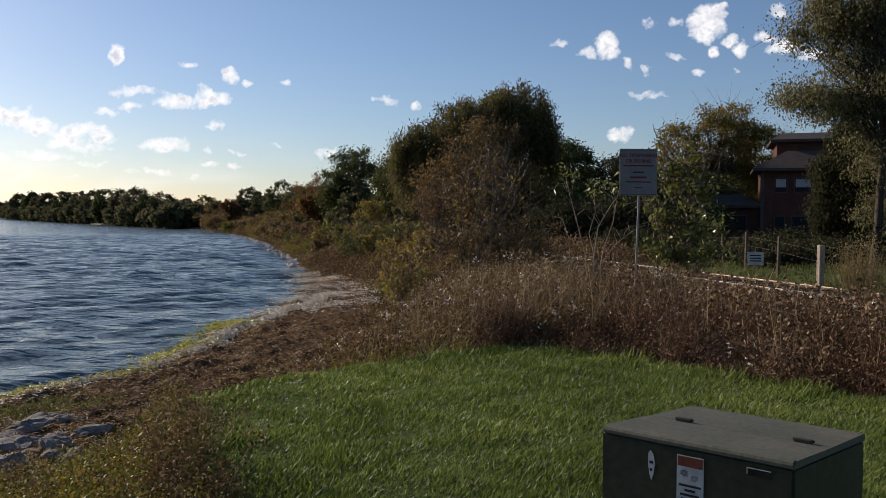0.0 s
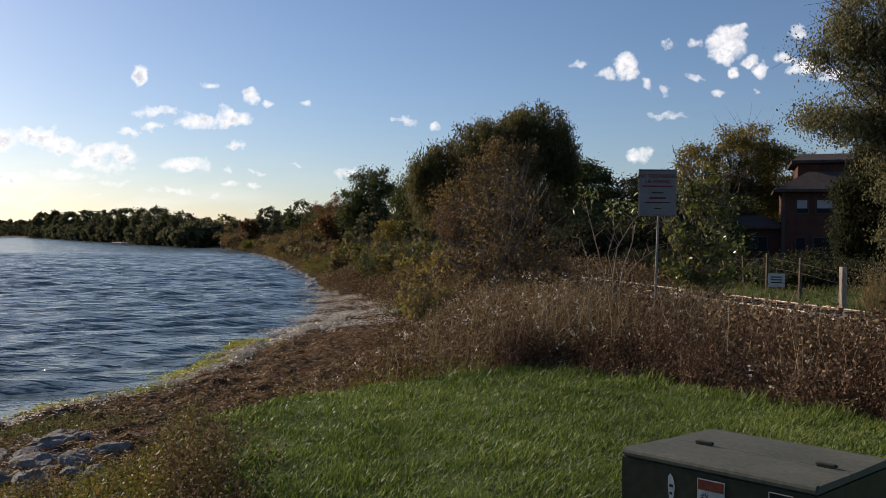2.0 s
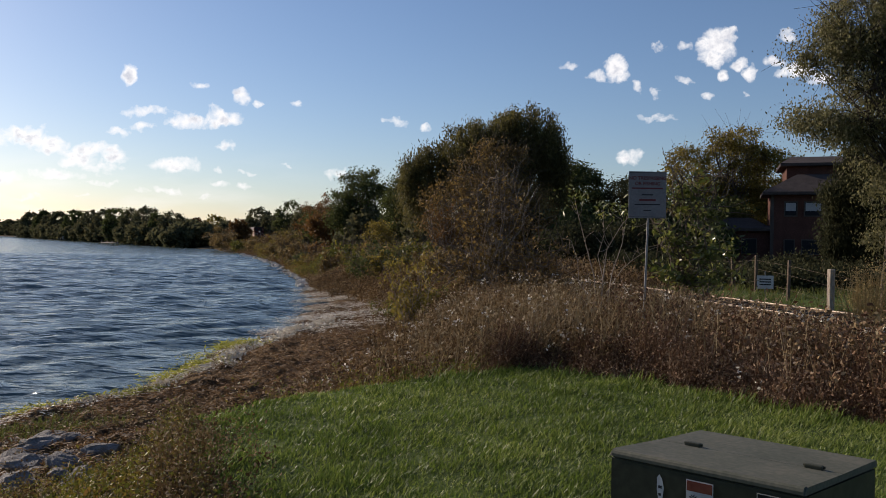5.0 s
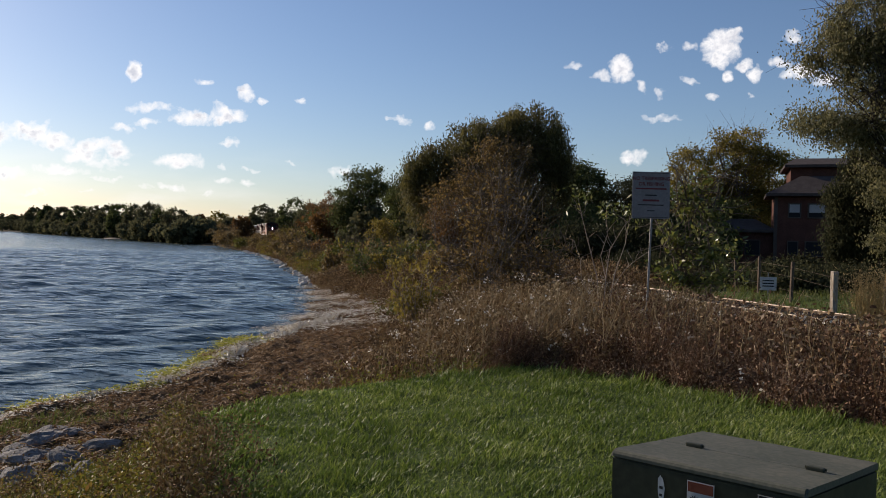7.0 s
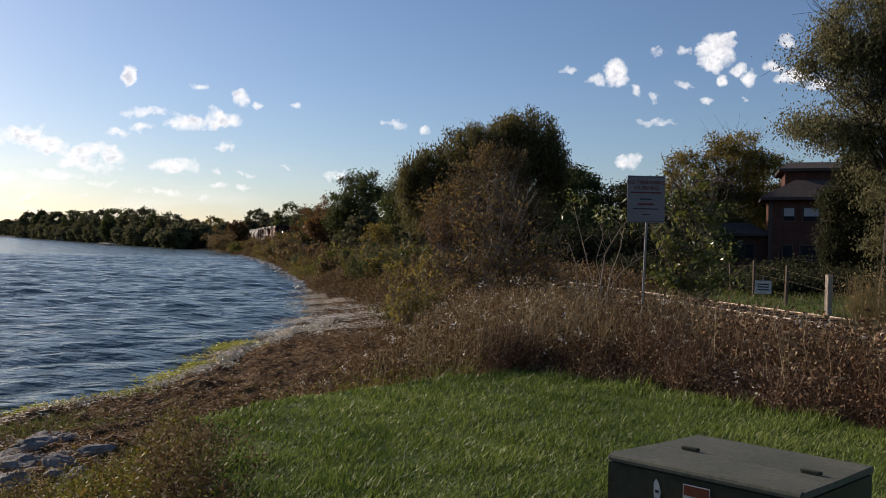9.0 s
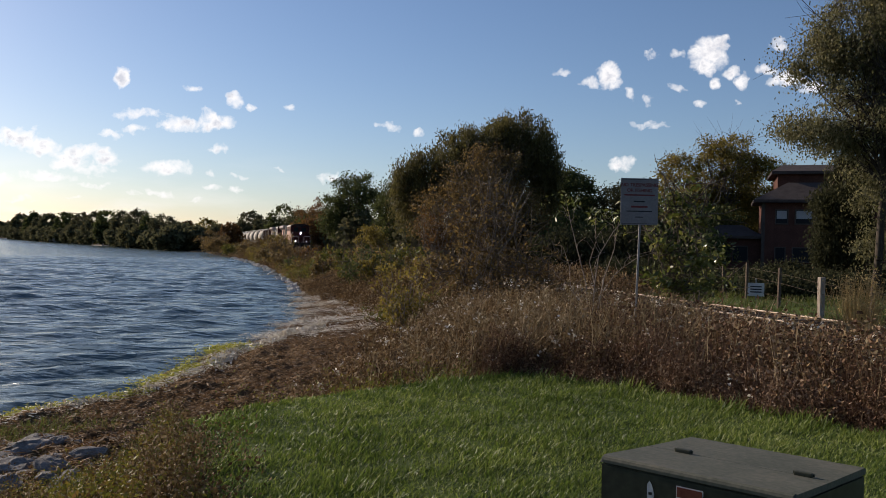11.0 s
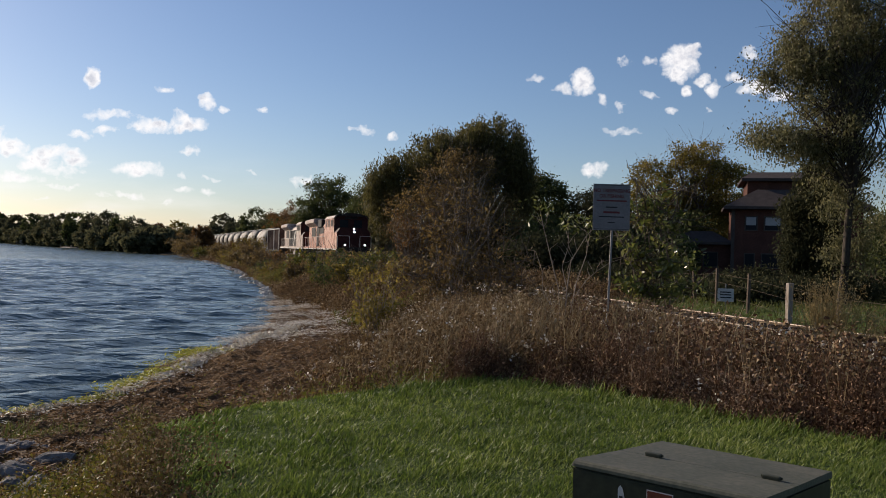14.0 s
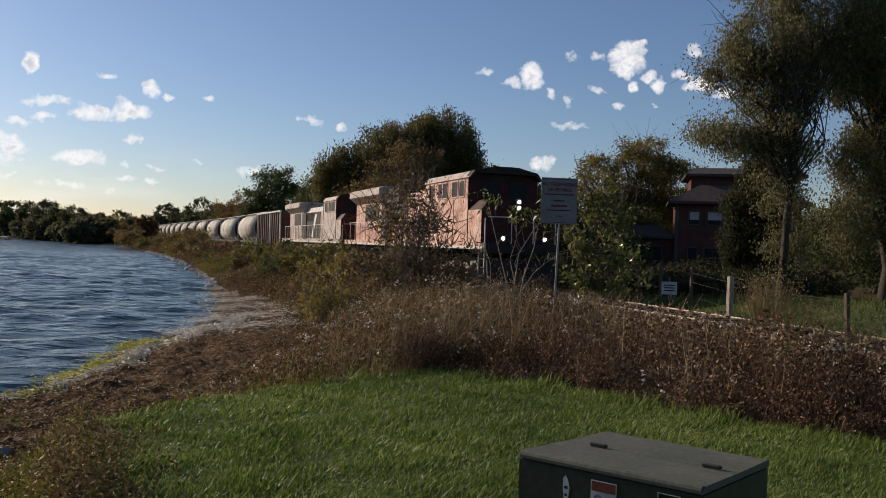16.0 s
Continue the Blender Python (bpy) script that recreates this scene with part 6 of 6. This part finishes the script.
def fence():
    ob = root("fence", "weathered wooden post fence with wire beside the track", "fence", Matrix())
    spots = [(10.6, 17.0), (10.7, 20.3), (10.9, 23.4), (11.0, 26.5), (11.1, 29.5), (11.4, 32.6), (11.8, 35.7)]
    for i, (x, y) in enumerate(spots):
        z = gz(x, y)
        w = 0.075 if i == 2 else 0.045
        bm = box(bmesh.new(), -w, w, -w, w, -0.3, 1.28, bevel=0.015)
        p = part("post", bm, POST_WOOD if i == 2 else OLD_POST, ob, "pale grey post" if i == 2 else "")
        p.matrix_basis = pose(x, y, z, (i * 37 % 5) - 2, (i * 53 % 5) - 2, 10)
    for z in (0.35, 0.8, 1.1):
        for a, b in zip(spots[:-1], spots[1:]):
            part("wire", rod(bmesh.new(), (*a, gz(*a) + z), (*b, gz(*b) + z), 0.004, 5), OLD_POST, ob)
    s = root("small_sign", "small pale sign on the trackside fence", "sign", pose(10.85, 28.0, gz(10.85, 28), 0, 0, -18))
    part("post", boxed(-0.02, 0.02, -0.02, 0.02, -0.2, 0.85), GALV, s)
    pl = part("plate", boxed(-0.26, 0.26, -0.035, -0.022, 0.26, 0.7, bevel=0.003), WHITE, s)
    for z in (0.58, 0.49, 0.4):
        part("text_bar", boxed(-0.18, 0.18, -0.0375, -0.0355, z - 0.02, z + 0.02), DARK_INK, pl)


def house():
    """Two-storey dark house with a hipped porch roof."""
    ob = root("house", "dark red two-storey house with hipped roofs in shade", "house", pose(25.4, 65, gz(25, 65) + 0.35, 0, 0, -19))
    wall = bmesh.new()
    box(wall, 0.2, 9.5, 0, 8, -0.3, 5.5)
    w = part("wall", wall, BRICK, ob)
    up = bmesh.new()
    box(up, 1.4, 9.5, 3.2, 9.5, 5.5, 7.9)
    part("upper_wall", up, BRICK, ob)
    lean = bmesh.new()
    box(lean, -4.2, 0.2, 0.6, 6, -0.3, 2.6)
    part("side_wing", lean, BRICK, ob)

    def hip(x0, x1, y0, y1, z, h, inset):
        bm = bmesh.new()
        lo = [bm.verts.new(p) for p in ((x0, y0, z), (x1, y0, z), (x1, y1, z), (x0, y1, z))]
        hi = [bm.verts.new(p) for p in ((x0 + inset, (y0 + y1) / 2 - 0.2, z + h), (x1 - inset, (y0 + y1) / 2 - 0.2, z + h), (x1 - inset, (y0 + y1) / 2 + 0.2, z + h), (x0 + inset, (y0 + y1) / 2 + 0.2, z + h))]
        low = [bm.verts.new((v.co.x, v.co.y, z - 0.22)) for v in lo]
        for i in range(4):
            j = (i + 1) % 4
            bm.faces.new((lo[i], lo[j], hi[j], hi[i]))
            bm.faces.new((low[i], low[j], lo[j], lo[i]))
        bm.faces.new(hi), bm.faces.new(low[::-1])
        bmesh.ops.recalc_face_normals(bm, faces=bm.faces)
        return bm
    part("roof", hip(-0.5, 10.2, -0.7, 5.6, 5.55, 1.5, 2.6), SHINGLE, ob, "dark hipped lower roof")
    part("roof", hip(0.9, 10.4, 2.6, 10.2, 8.0, 0.8, 1.0), SHINGLE, ob, "dark low upper roof")
    part("wing_roof", hip(-4.6, 0.3, 0.1, 6.5, 2.75, 0.9, 1.5), SHINGLE, ob)
    for x0, x1, z0, z1 in ((1.15, 1.95, 3.75, 4.75), (2.55, 3.7, 3.75, 4.75), (3.95, 5.1, 3.75, 4.75), (1.15, 1.8, 0.9, 1.85), (2.4, 3.7, 0.85, 1.85), (3.95, 5.3, 0.85, 1.85)):
        win = part("window", boxed(x0, x1, -0.05, 0.02, z0, z1), GLASS, ob)
        bm = bmesh.new()
        for a in ((x0 - 0.08, x1 + 0.08, z1, z1 + 0.09), (x0 - 0.08, x1 + 0.08, z0 - 0.09, z0), (x0 - 0.08, x0, z0, z1), (x1, x1 + 0.08, z0, z1)):
            box(bm, a[0], a[1], -0.09, 0.0, a[2], a[3])
        part("window_frame", bm, TRIM, win)
        if z0 > 3:
            part("blind", boxed(x0 + 0.04, x1 - 0.04, -0.062, -0.052, z0 + 0.35, z1 - 0.03), CURTAIN, win, "half-drawn pale blind")
    for x0, x1 in ((-3.2, -2.2), (-1.9, -0.9)):
        win = part("window", boxed(x0, x1, 0.55, 0.62, 0.8, 1.9), GLASS, ob)
        bm = bmesh.new()
        for a in ((x0 - 0.08, x1 + 0.08, 1.9, 1.98), (x0 - 0.08, x1 + 0.08, 0.72, 0.8), (x0 - 0.08, x0, 0.8, 1.9), (x1, x1 + 0.08, 0.8, 1.9)):
            box(bm, a[0], a[1], 0.51, 0.6, a[2], a[3])
        part("window_frame", bm, TRIM, win)
    part("corner_post", boxed(0.1, 0.35, -0.05, 0.2, 0, 5.4), TRIM, ob)


def boat_lift():
    ob = root("boat_lift", "covered boat lift at a dock on the far shore", "boat lift", pose(-136, 306, WATER_Z, 0, 0, 20))
    part("canopy", extrude_profile(bmesh.new(), [(-2, 2.4), (-1.4, 3.0), (1.4, 3.0), (2, 2.4)], -4, 4), TRIM, ob)
    for x in (-1.8, 1.8):
        for y in (-3.6, 3.6):
            part("leg", rod(bmesh.new(), (x, y, -0.8), (x, y, 2.5), 0.08, 8), GALV, ob)
    part("hull", extrude_profile(bmesh.new(), [(-1.0, 1.5), (-0.8, 0.5), (0, 0.2), (0.8, 0.5), (1.0, 1.5)], -3, 3), WHITE, ob)
    d = root("dock", "low pale dock on the far shore", "dock", pose(-78, 199, WATER_Z, 0, 0, 35))
    part("deck", boxed(-0.8, 0.8, -5, 5, 0.45, 0.6), POST_WOOD, d)
    for y in (-4.5, 0, 4.5):
        for x in (-0.7, 0.7):
            part("leg", rod(bmesh.new(), (x, y, -0.8), (x, y, 1.0), 0.06, 6), POST_WOOD, d)


warning_sign()
cabinet()
fence()
house()
boat_lift()

# ---------------------------------------------------------------- what moves
SPEED = 21.4           # metres a second
NOSE_Y = 30.75          # where the leading end stands at the end, along the view


def along(s):
    """The track's place s metres beyond NOSE_Y."""
    s1 = (105 - NOSE_Y) / 0.9687
    y = NOSE_Y + s * 0.9687 if s < s1 else 105 + (s - s1) * 0.9632
    return Vector((float(track_x(y)), y, float(rail_z(y))))


def motions():
    for thing, back, length in TRAIN:
        rows = []
        for i in range(17):
            t = float(i)
            s = SPEED * (16.0 - t) + back
            a, b = along(s), along(s + length)
            d = b - a
            yaw = math.degrees(math.atan2(-d.x, d.y))
            rows.append((t, pose(a.x, a.y, a.z, math.degrees(math.asin(d.z / d.length)), 0, yaw)))
        walk(thing, rows)
    rows = []
    for t in (0.0, 4.0, 8.0, 12.0, 16.0):
        d = 0.9 * (t - 8.0)
        rows.append((t, pose(WAVE_DIR[0] * d, WAVE_DIR[1] * d, WATER_Z)))
    walk(lake_waves, rows)


motions()
